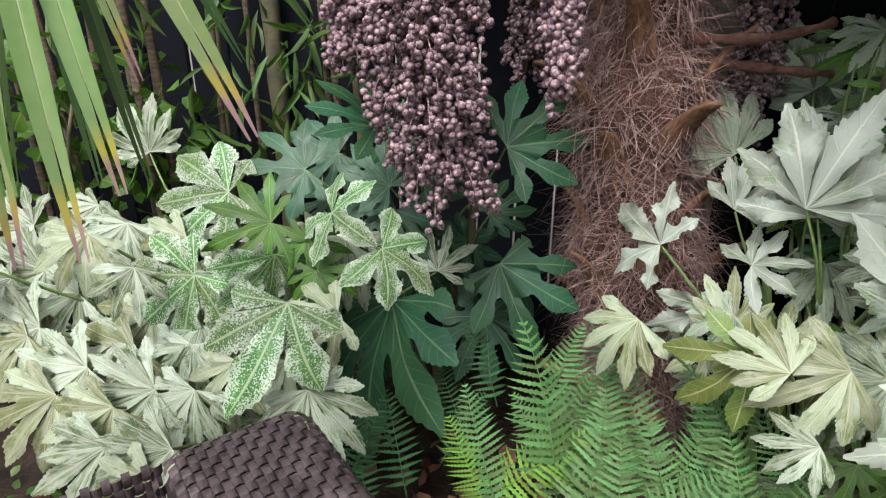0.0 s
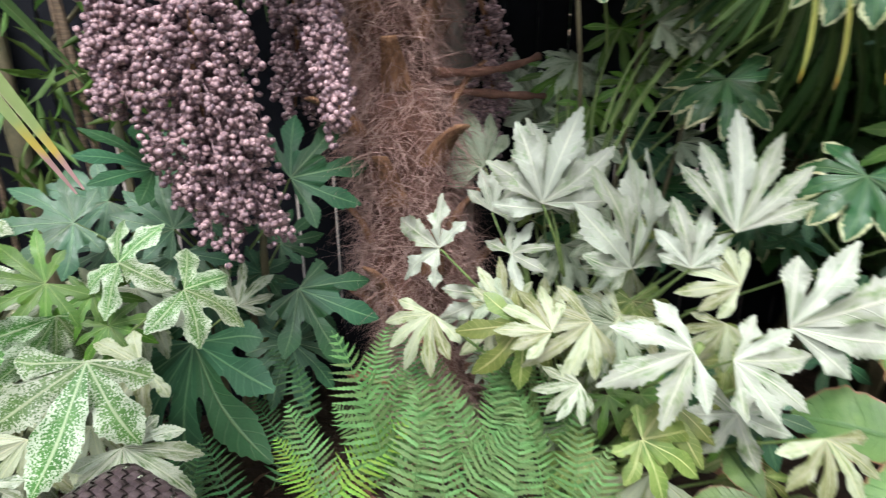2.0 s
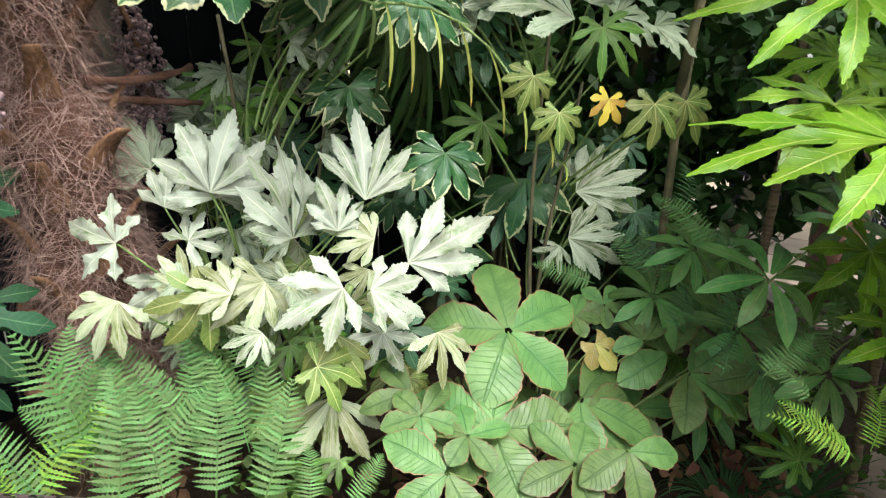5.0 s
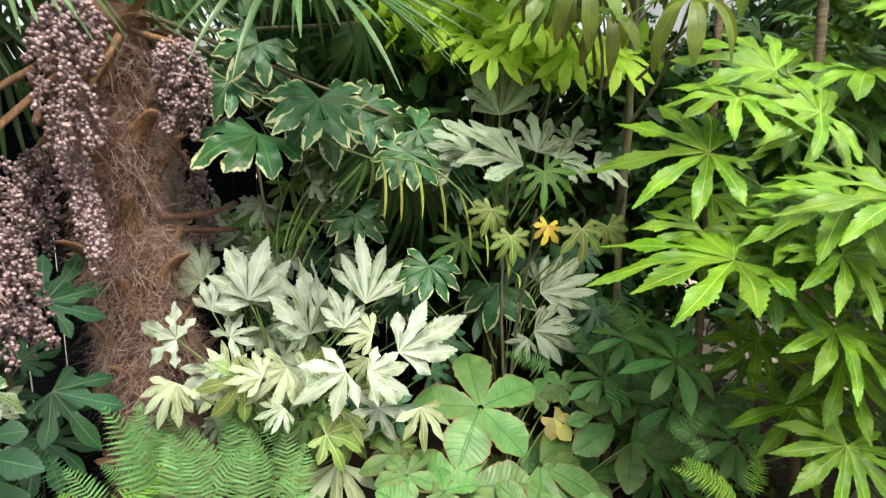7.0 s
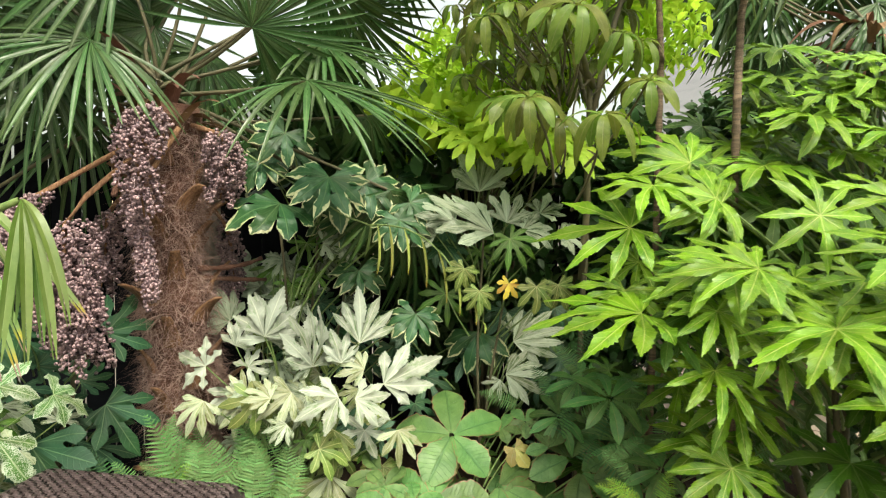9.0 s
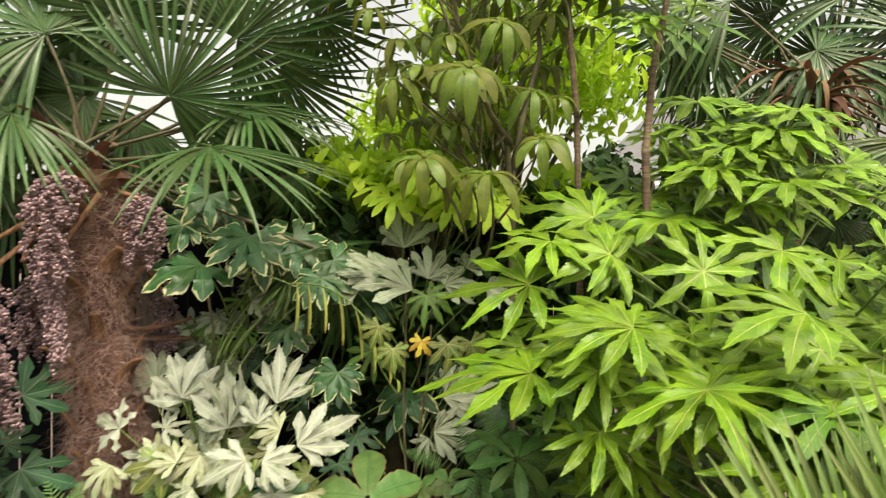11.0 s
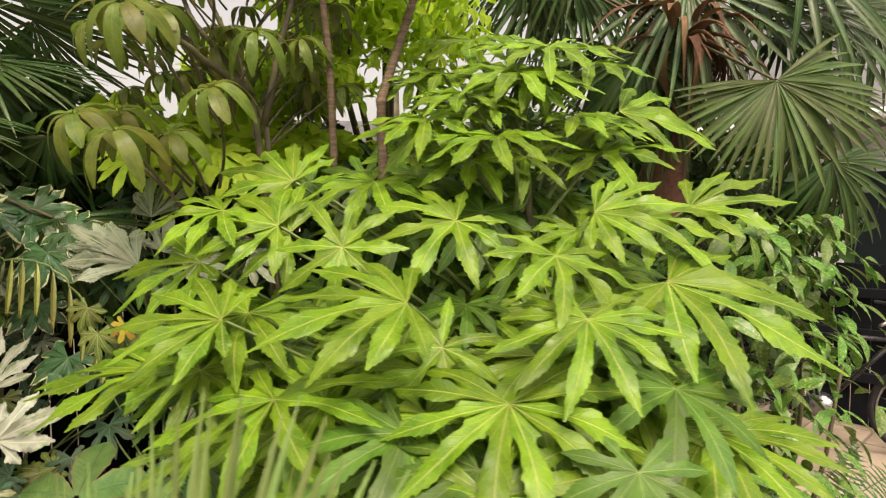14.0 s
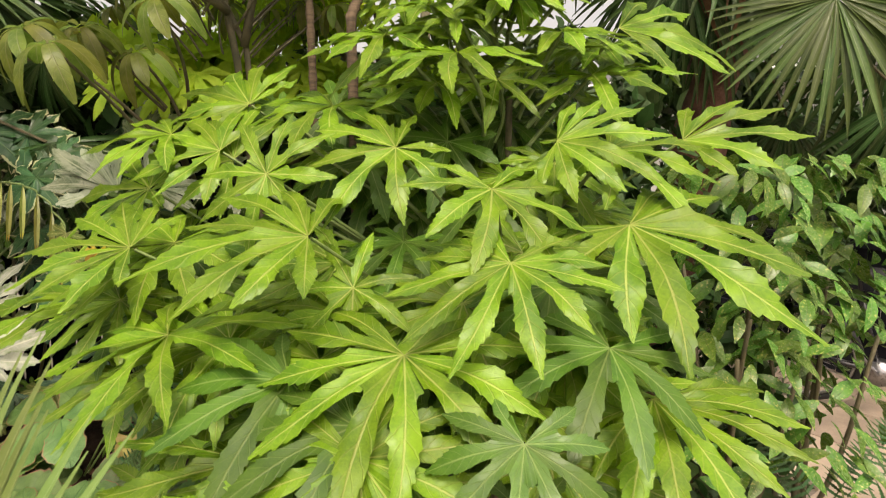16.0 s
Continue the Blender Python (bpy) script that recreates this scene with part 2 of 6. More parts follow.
def berry_material():
    k = Nodes("ripe_palm_fruit")
    r = k.n("NewGeometry").outputs["Random Per Island"]
    co = k.n("TexCoord").outputs["Object"]
    bloom = k.noise(160.0, co, 2.0)
    skin = k.mix(r, (0.028, 0.016, 0.026), (0.11, 0.062, 0.076))
    haze = k.mix(r, (0.15, 0.095, 0.108), (0.38, 0.255, 0.255))
    k.link(k.mix(k.ramp(bloom, 0.36, 0.62), skin, haze), k.bsdf.inputs["Base Color"])
    k.bsdf.inputs["Roughness"].default_value = 0.48
    return k.mat


M_BERRY = berry_material()


def glass_material():
    k = Nodes("window_glass")
    k.bsdf.inputs["Base Color"].default_value = (0.03, 0.04, 0.045, 1)
    k.bsdf.inputs["Roughness"].default_value = 0.05
    return k.mat


M_GLASS = glass_material()


# ---- mesh helpers ----
rng = random.Random(7)


def mesh(name, verts, faces, mat, uvs=None, smooth=True):
    me = bpy.data.meshes.new(name)
    me.from_pydata([tuple(v) for v in verts], [], faces)
    if uvs is not None:
        layer = me.uv_layers.new(name="UVMap")
        idx = np.empty(len(me.loops), dtype=np.int32)
        me.loops.foreach_get("vertex_index", idx)
        layer.data.foreach_set("uv", np.asarray(uvs, dtype=np.float32)[idx].ravel())
    if smooth:
        me.polygons.foreach_set("use_smooth", [True] * len(me.polygons))
    me.materials.append(mat)
    me.update()
    return me


def part(name, data, parent, m=None, label="", kind=""):
    """One mesh object under a thing or part; m is its pose in the world."""
    ob = new(name, data)
    ob.parent = parent
    if m is not None:
        ob.matrix_basis = world_of(parent).inverted() @ m
    return tagged(ob, label, kind=kind)


def world_of(ob):
    return world_of(ob.parent) @ ob.matrix_basis if ob.parent else ob.matrix_basis.copy()


def thing(name, x, y, z, label, category, group="", kind=""):
    ob = new(name)
    ob.empty_display_size = 0.1
    ob.matrix_basis = Matrix.Translation((x, y, z))
    return tagged(ob, label, category, group, kind)


class Geo:
    """Collects vertices, faces and leaf coordinates of one mesh."""

    def __init__(self):
        self.v, self.f, self.u = [], [], []

    def add(self, verts, faces, uvs=None):
        b = len(self.v)
        self.v += [tuple(p) for p in verts]
        self.f += [tuple(i + b for i in q) for q in faces]
        self.u += list(uvs) if uvs is not None else [(0.5, 0.5)] * len(verts)

    def tube(self, pts, radii, sides=6, cap=True):
        pts = [Vector(p) for p in pts]
        verts, faces, n = [], [], len(pts)
        ref = Vector((0.31, 0.17, 0.93))
        for i, p in enumerate(pts):
            d = (pts[min(i + 1, n - 1)] - pts[max(i - 1, 0)]).normalized()
            if abs(d.dot(ref)) > 0.95:
                ref = Vector((0.9, 0.3, 0.1))
            a = d.cross(ref).normalized()
            b = d.cross(a)
            r = radii[i] if isinstance(radii, (list, tuple)) else radii
            for j in range(sides):
                th = 2 * math.pi * j / sides
                verts.append(p + (a * math.cos(th) + b * math.sin(th)) * r)
        for i in range(n - 1):
            for j in range(sides):
                k = (j + 1) % sides
                faces.append((i * sides + j, i * sides + k, (i + 1) * sides + k, (i + 1) * sides + j))
        if cap:
            faces.append(tuple(range(sides))[::-1])
            faces.append(tuple((n - 1) * sides + j for j in range(sides)))
        self.add(verts, faces)

    def box(self, lo, hi, bevel=0.0):
        (x0, y0, z0), (x1, y1, z1) = lo, hi
        c = bevel
        if not c:
            v = [(x, y, z) for z in (z0, z1) for y in (y0, y1) for x in (x0, x1)]
            self.add(v, [(0, 2, 3, 1), (4, 5, 7, 6), (0, 1, 5, 4), (2, 6, 7, 3), (0, 4, 6, 2), (1, 3, 7, 5)])
            return
        ring = lambda i, z: [(x0 + i, y0 + c + i * 0, z), (x0 + c, y0 + i, z), (x1 - c, y0 + i, z), (x1 - i, y0 + c, z), (x1 - i, y1 - c, z), (x1 - c, y1 - i, z), (x0 + c, y1 - i, z), (x0 + i, y1 - c, z)]
        levels = [ring(c * 0.6, z0), ring(0, z0 + c), ring(0, z1 - c), ring(c * 0.6, z1)]
        v = [p for r in levels for p in r]
        f = [(a * 8 + j, a * 8 + (j + 1) % 8, a * 8 + 8 + (j + 1) % 8, a * 8 + 8 + j) for a in range(3) for j in range(8)]
        f += [tuple(range(8))[::-1], tuple(24 + j for j in range(8))]
        self.add(v, f)

    def strip(self, base, ang, length, width, seg=8, fold=0.25, droop=0.3, tooth=0.0, peak=0.6, end=0.0, twist=0.0, start=0.05, rise=0.0, wave=0.0):
        """A leaflet or blade lying in the xy plane, pointing at ang degrees clockwise from +y."""
        a = radians(ang)
        d, s = Vector((math.sin(a), math.cos(a), 0)), Vector((math.cos(a), -math.sin(a), 0))
        verts, faces, uvs = [], [], []
        for i in range(seg + 1):
            f = i / seg
            if f < peak:
                w = start + (1 - start) * math.sin(f / peak * math.pi / 2)
            else:
                w = 1 - (1 - end) * ((f - peak) / (1 - peak)) ** 1.8
            w *= width / 2
            if tooth and 0 < i < seg:
                w *= 1 + (tooth if i % 2 else -tooth)
            z = rise * f * length - droop * length * f * f
            r = length * (f - 0.18 * droop * droop * f ** 3)
            c = Vector(base) + d * r + Vector((0, 0, z))
            tw = twist * f
            e = wave * math.sin(i * 1.9 + ang)
            for k in (-1, 0, 1):
                p = c + s * (k * w * math.cos(tw)) + Vector((0, 0, abs(k) * (fold * w + e * w) + k * w * math.sin(tw)))
                verts.append(p)
                uvs.append((0.5 + 0.5 * k, f))
        for i in range(seg):
            q = i * 3
            faces += [(q, q + 1, q + 4, q + 3), (q + 1, q + 2, q + 5, q + 4)]
        self.add(verts, faces, uvs)

    def mesh(self, name, mat, smooth=True):
        return mesh(name, self.v, self.f, mat, self.u, smooth)


def palmate(name, mat, lobes=9, spread=125, width=0.2, sinus=0.3, seg=18, tooth=0.08, droop=0.35, fold=0.2, seed=0, short=0.5, curl=0.0, bare=0.3, neck=0.74, peak=0.48, taper=1.7):
    """A hand-shaped leaf with deep lobes; its middle lobe is 1 long and points to +y. Each lobe leaves the web by a
    narrower neck, widens to its peak and runs out in a toothed point; the edges turn up at the web and down at the tip."""
    r = random.Random(seed)
    g = Geo()
    h = spread / (lobes - 1)
    angs = [-spread + 2 * h * i + r.uniform(-0.16, 0.16) * h for i in range(lobes)]
    lens = [(1 - short * (abs(a) / spread) ** 1.5) * r.uniform(0.9, 1.06) for a in angs]
    mids = [angs[0] - h * 0.8] + [(a + b) / 2 for a, b in zip(angs, angs[1:])] + [angs[-1] + h * 0.8]
    sin_r = [sinus * 0.75] + [sinus * r.uniform(0.82, 1.18) * (1 - 0.3 * abs(m) / spread) for m in mids[1:-1]] + [sinus * 0.75]
    droops = [droop * r.uniform(0.5, 1.4) for _ in angs]
    widest = 0.56 * math.tan(radians(min(h, 30)))
    levels = [0.0, 0.035, 0.08] + [0.08 + 0.92 * (k + 1) / seg for k in range(seg)]

    def at(an, rad):
        return Vector((rad * math.sin(radians(an)), rad * math.cos(radians(an)), 0))

    for i, (a, ln) in enumerate(zip(angs, lens)):
        d, s = at(a, 1), at(a + 90, 1)
        left, right = at(mids[i], sin_r[i]), at(mids[i + 1], sin_r[i + 1])
        s0 = 0.5 * (left.dot(d) + right.dot(d))
        verts, uvs, faces = [Vector((0, 0, 0))], [(0.5, 0.0)], []
        wm = min(width, widest) * (0.35 + 0.65 * ln) * r.uniform(0.88, 1.12)
        ph, bend = r.uniform(0, 6.28), r.uniform(-0.12, 0.12)
        for k, f in enumerate(levels):
            c = d * (s0 + (ln - s0) * f) + s * (bend * ln * f * f)
            bite = tooth > 0.03 and k % 2 and bare < f < 0.97
            jag = d * ((ln - s0) / seg * r.uniform(0.2, 0.9)) if bite else Vector((0, 0, 0))
            row = {}
            for side, edge in ((-1, left), (1, right)):
                w0 = (edge - d * edge.dot(d)).length
                if f < 0.08:
                    w = w0 + (wm * neck - w0) * (1 - (1 - f / 0.08) ** 2)
                elif f < peak:
                    u = (f - 0.08) / (peak - 0.08)
                    w = wm * (neck + (1 - neck) * u * u * (3 - 2 * u))
                else:
                    w = wm * max(0.0, 1 - ((f - peak) / (1 - peak)) ** taper)
                if bare < f < 0.98:
                    w *= 1 + (tooth if k % 2 else -tooth) * r.choice((0.1, 0.5, 0.9, 1.6))
                p = edge.copy() if k == 0 else c + s * (side * w) + jag
                row[side] = (p, w)
            for q in (-1, -0.5, 0, 0.5, 1):
                side = -1 if q < 0 else 1
                e, w = row[side]
                p = c.lerp(e, abs(q)) if q else c
                rad = p.length
                z = -droops[i] * rad * rad * 0.6 + 0.025 * (1 - math.cos(min(rad, 0.5) * 6))
                lift = fold * w * (1.0 - 1.1 * f)
                z += lift * (1.3 * abs(q) if abs(q) < 1 else 1.0)
                if abs(q) == 1:
                    z += curl * w * math.sin(ph + f * 9 + side) - 0.45 * fold * w * f
                verts.append(Vector((p.x, p.y, z)))
                uvs.append((0.5 + 0.5 * q, 0.12 + 0.88 * f))
        faces += [(0, j + 2, j + 1) for j in range(4)]
        for k in range(len(levels) - 1):
            q = 1 + k * 5
            faces += [(q + j, q + j + 1, q + j + 6, q + j + 5) for j in range(4)]
        g.add(verts, [tuple(reversed(q)) for q in faces], uvs)
    return g.mesh(name, mat)


def rosette(name, mat, count, spread, width, droop, tooth=0.0, seed=0, seg=10, peak=0.62, end=0.0, fold=0.25, stalk=0.06, rise=0.0, wave=0.0):
    """A compound leaf: leaflets 1 long in a ring or fan round one point."""
    r = random.Random(seed)
    g = Geo()
    for i in range(count):
        a = -spread + 2 * spread * i / max(1, count - 1) if spread < 179 else 360 * i / count
        a += r.uniform(-6, 6)
        b = (stalk * math.sin(radians(a)), stalk * math.cos(radians(a)), 0.0)
        g.strip(b, a, r.uniform(0.85, 1.05) * (1 - 0.15 * abs(a if a < 180 else 360 - a) / 180), width * r.uniform(0.9, 1.1), seg, fold, droop * r.uniform(0.6, 1.4), tooth, peak, end, r.uniform(-0.2, 0.2), 0.15, rise, wave)
    return g.mesh(name, mat)


def frond(name, mat, pairs=22, seed=0, droop=0.35, wide=0.2):
    """A fern frond 1 long along +y with toothed pinnae."""
    r = random.Random(seed)
    g = Geo()
    spine = lambda f: Vector((0, f * (1 - 0.12 * droop * f * f), 0.15 * math.sin(f * 2.2) - droop * f * f * 0.7))
    g.tube([spine(i / 10) for i in range(11)], [0.008 * (1 - 0.08 * i) for i in range(11)], 4)
    for i in range(pairs):
        f = 0.1 + 0.9 * i / pairs
        ln = wide * math.sin(min(1.0, (1 - f) * 1.6 + 0.04) * math.pi / 2) * (0.55 + 0.45 * min(1, f * 4))
        for side in (-1, 1):
            b = spine(f)
            a = side * (84 - 26 * f + r.uniform(-5, 5))
            q = Geo()
            q.strip((0, 0, 0), a, ln * r.uniform(0.9, 1.08), max(0.010, 0.030 * (1.1 - f * 0.6)), 14, 0.15, 0.3 + r.uniform(-0.15, 0.2), 0.34, 0.25, 0.0, 0.0, 0.7)
            g.add([Vector(p) + b for p in q.v], q.f, q.u)
    return g.mesh(name, mat)


def fan(name, mat, blades=34, spread=150, width=0.05, droop=0.25, seed=0, tipdrop=0.35, split=0.35, short=0.25):
    """A fan palm leaf 1 long: folded blades joined near the hub, the ends free and hanging."""
    r = random.Random(seed)
    g = Geo()
    for i in range(blades):
        a = -spread + 2 * spread * i / (blades - 1) + r.uniform(-1.2, 1.2)
        ln = (1 - short * (abs(a) / spread) ** 2) * r.uniform(0.92, 1.05)
        g.strip((0, 0, r.uniform(-0.01, 0.01)), a, ln, width * r.uniform(0.9, 1.1), 9, 0.55, droop + r.random() ** 2 * tipdrop, 0.0, 0.5, 0.12, r.uniform(-0.25, 0.25), 0.06)
    return g.mesh(name, mat)


def facing(p, size, ang, up, view):
    """A pose for a leaf at p: its normal lies up degrees above the horizontal way view (degrees clockwise from north),
    and its middle lobe points ang degrees clockwise from upwards, as seen from there."""
    a = radians(view)
    v, z = Vector((math.sin(a), math.cos(a), 0)), Vector((0, 0, 1))
    n = v * math.cos(radians(up)) + z * math.sin(radians(up))
    u = z * math.cos(radians(up)) - v * math.sin(radians(up))
    right = (-v).cross(z)
    y = u * math.cos(radians(ang)) + right * math.sin(radians(ang))
    x = y.cross(n)
    m = Matrix((x, y, n)).transposed().to_4x4()
    return Matrix.Translation(p) @ m @ Matrix.Scale(size, 4)


def rod_mesh(name, mat, bow=0.12):
    v, f = [], []
    for i in range(7):
        for j in range(5):
            th, r = 2 * math.pi * j / 5, 0.02 * (1.5 - 0.5 * i / 6)
            v.append((bow * math.sin(math.pi * i / 6) + r * math.cos(th), r * math.sin(th), i / 6))
    for i in range(6):
        for j in range(5):
            k = (j + 1) % 5
            f.append((5 * i + j, 5 * i + k, 5 * i + 5 + k, 5 * i + 5 + j))
    return mesh(name, v, f, mat)


ROD = rod_mesh("petiole_rod", M_STEM)
ROD2 = rod_mesh("petiole_rod_dark", M_STEM2)


def rod(parent, a, b, radius, data=None, name="petiole"):
    """A thin bowed stalk from a to b."""
    a, b = Vector(a), Vector(b)
    d = b - a
    q = d.to_track_quat("Z", "Y").to_matrix().to_4x4()
    s = Matrix.Diagonal((radius / 0.02, radius / 0.02, d.length * 0.985, 1))
    return part(name, data or ROD, parent, Matrix.Translation(a) @ q @ s)


def leaves(root, kinds, rows, view, stem, radius=0.0026, jitter=8, spin=0.0, name="leaf", stalk=ROD, reach=0.3, sink=0.14):
    """Leaves of a plant. rows: x, y, z, size, ang, up."""
    for x, y, z, size, ang, up in rows:
        m = facing((x, y, z), size, ang + rng.uniform(-jitter, jitter), up + rng.uniform(-jitter, jitter), view + rng.uniform(-spin, spin))
        part(name, rng.choice(kinds), root, m)
        s = Vector(stem)
        p = Vector((x, y, z))
        foot = Vector((s.x + (p.x - s.x) * reach, s.y + (p.y - s.y) * reach, max(0.06, z - sink - 0.25 * math.hypot(p.x - s.x, p.y - s.y))))
        rod(root, foot, p, radius, stalk)


def posed(root, habit, rows, stem, radius=0.0024, stalk=ROD, reach=0.3, sink=0.14):
    """Leaves that each have a stance of their own. rows: x, y, z, size, ang, up, view, lobes, spread, short."""
    for i, (x, y, z, size, ang, up, view, lobes, spread, short) in enumerate(rows):
        part("leaf", posed_leaf(habit, lobes, spread, short, i), root, facing((x, y, z), size, ang, up, view))
        s, p = Vector(stem), Vector((x, y, z))
        foot = Vector((s.x + (p.x - s.x) * reach, s.y + (p.y - s.y) * reach, max(0.06, z - sink - 0.25 * math.hypot(p.x - s.x, p.y - s.y))))
        rod(root, foot, p, radius, stalk)


def stems(root, stem, tops, radius, mat):
    for i, (x, y, z) in enumerate(tops):
        g = Geo()
        sx, sy, sz = stem
        pts = [(sx + (x - sx) * f ** 1.3 + 0.015 * math.sin(9 * f + i), sy + (y - sy) * f ** 1.3 + 0.015 * math.cos(8 * f + i), sz + (z - sz) * f) for f in [k / 10 for k in range(11)]]
        g.tube(pts, [radius * (1.15 - 0.5 * k / 10) for k in range(11)], 7)
        part("stem", g.mesh("stem", mat), root, Matrix.Identity(4))


def scatter(root, kinds, count, lo, hi, size, view, stem, ang=(150, 210), up=(10, 60), radius=0.003, name="leaf", stalk=ROD, shape=None):
    """Further leaves, thrown into a box (and kept where shape says so)."""
    done = 0
    for _ in range(count * 20):
        p = [rng.uniform(a, b) for a, b in zip(lo, hi)]
        if shape and not shape(*p):
            continue
        leaves(root, kinds, [(*p, rng.uniform(*size), rng.uniform(*ang), rng.uniform(*up))], view, stem, radius, 0, 15, name, stalk)
        done += 1
        if done == count:
            break


def cloud(name, mat, count, blobs, size, seed, slim=0.42, droop=0.3, hang=0.4):
    """A crown of many small leaves round the given blobs (x, y, z, rx, ry, rz)."""
    r = np.random.RandomState(seed)
    b = np.array(blobs)[r.randint(0, len(blobs), count)]
    d = r.normal(size=(count, 3))
    d /= np.linalg.norm(d, axis=1)[:, None]
    c = b[:, :3] + d * b[:, 3:] * (r.random_sample((count, 1)) ** 0.4)
    y = r.normal(size=(count, 3)) + np.array((0, 0, -hang))
    y /= np.linalg.norm(y, axis=1)[:, None]
    x = np.cross(y, r.normal(size=(count, 3)) + np.array((0, 0, 1.0)))
    x /= np.linalg.norm(x, axis=1)[:, None]
    z = np.cross(x, y)
    s = size * r.uniform(0.6, 1.2, (count, 1))
    prof = [(0, 0, 0), (0.32, 0.35, 0.06), (0, 0.35, -0.02), (-0.32, 0.35, 0.06), (0.28, 0.7, 0.0), (0, 0.7, -0.08), (-0.28, 0.7, 0.0), (0, 1.0, -0.2)]
    V = np.stack([c + s * (x * (px * slim * 2.2) + y * py + z * (pz * droop * 3)) for px, py, pz in prof], 1).reshape(-1, 3)
    F = np.array([(0, 1, 2, 2), (0, 2, 3, 3), (1, 4, 5, 2), (2, 5, 6, 3), (4, 7, 5, 5), (5, 7, 6, 6)])
    faces = [(q[0], q[1], q[2]) if q[2] == q[3] else tuple(q) for q in F]
    allf = [tuple(i + 8 * k for i in q) for k in range(count) for q in faces]
    uv = np.tile(np.array([(0.5 + 0.5 * np.sign(px), py) for px, py, pz in prof]), (count, 1))
    return mesh(name, V, allf, mat, uv)

# ---- ground, paving, fences, houses ----
def ground_sheet():
    n, size = 60, 60.0
    v, f = [], []
    for j in range(n + 1):
        for i in range(n + 1):
            a, b = 2 * i / n - 1, 2 * j / n - 1
            x, y = size * a * abs(a) ** 1.5 + 1.0, size * b * abs(b) ** 1.5 + 0.5
            v.append((x, y, -0.04))
    for j in range(n):
        for i in range(n):
            q = j * (n + 1) + i
            f.append((q, q + 1, q + n + 2, q + n + 1))
    tagged(new("ground", mesh("ground", v, f, M_GROUT)), "grey sandy ground with worn joints between paving slabs", "ground", kind="structure")


def bed_height(x, y):
    return 0.10 + 0.10 * noise.noise((x * 1.7, y * 1.7, 0)) + 0.03 * noise.noise((x * 9, y * 9, 3)) + 0.12 * max(0, min(1, (y - 0.2)))


def bed():
    """The planted bed: a low mound of soil that falls to its edge."""
    v, f = [], []
    nx, ny = 90, 70
    for j in range(ny + 1):
        for i in range(nx + 1):
            x, y = -2.6 + 6.4 * i / nx, -1.75 + 4.2 * j / ny
            edge = 0.75 - 0.62 * max(0, x - 0.1) if x < 2.2 else -0.55 - 1.2 * max(0, 2.5 - x) * 0
            edge = max(edge, -1.15)
            e = max(0.0, min(1.0, (y - edge) / 0.25)) * max(0.0, min(1.0, (3.7 - x) / 0.3))
            v.append((x, y, -0.06 + e * (0.06 + bed_height(x, y))))
    for j in range(ny):
        for i in range(nx):
            q = j * (nx + 1) + i
            f.append((q, q + 1, q + nx + 2, q + nx + 1))
    tagged(new("soil_bed", mesh("soil_bed", v, f, M_SOIL)), "dark damp soil of the planted garden bed", "soil", kind="structure")


ground_sheet()
bed()


def fence(name, a, b, height, boards, label):
    root = thing(name, *a, 0, label, "fence", kind="structure")
    a, b = Vector((*a, 0)), Vector((*b, 0))
    d = (b - a).normalized()
    ang = math.degrees(math.atan2(d.y, d.x))
    w = (b - a).length / boards
    g = Geo()
    g.box((0.004, -0.011, 0.0), (w - 0.004, 0.011, height), 0.004)
    board = g.mesh("fence_board", M_FENCE, False)
    for i in range(boards):
        p = a + d * (w * i)
        part("board", board, root, pose(p.x, p.y, 0.02 + rng.uniform(-0.012, 0.012), rng.uniform(-0.6, 0.6), 0, ang))
    for z in (0.35, height * 0.55, height - 0.25):
        g = Geo()
        g.box((0, 0.012, z), ((b - a).length, 0.055, z + 0.075), 0.005)
        part("rail", g.mesh("fence_rail", M_FENCE, False), root, pose(a.x, a.y, 0, 0, 0, ang))


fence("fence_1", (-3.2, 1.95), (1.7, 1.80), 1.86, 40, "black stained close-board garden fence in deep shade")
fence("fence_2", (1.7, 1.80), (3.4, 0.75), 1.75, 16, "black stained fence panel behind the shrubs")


# Black boards added as a backdrop; they supply the darkness behind the bicycle.
fence("bicycle_backdrop", (6.1, -2.0), (6.1, 1.0), 1.25, 24, "low black stained fence behind the bicycle")


def fence_post(x, y, h):
    root = thing("fence_post", x, y, 0, "weathered grey wooden post in front of the fence", "post")
    g = Geo()
    g.box((-0.04, -0.04, 0.0), (0.04, 0.04, h), 0.008)
    part("shaft", g.mesh("post_shaft", M_POST, False), root, pose(x, y, 0, 0, 0, 8))
    g = Geo()
    g.box((-0.05, -0.05, h), (0.05, 0.05, h + 0.03), 0.008)
    part("cap", g.mesh("post_cap", M_POST, False), root, pose(x, y, 0, 0, 0, 8))


fence_post(0.70, 1.62, 1.92)


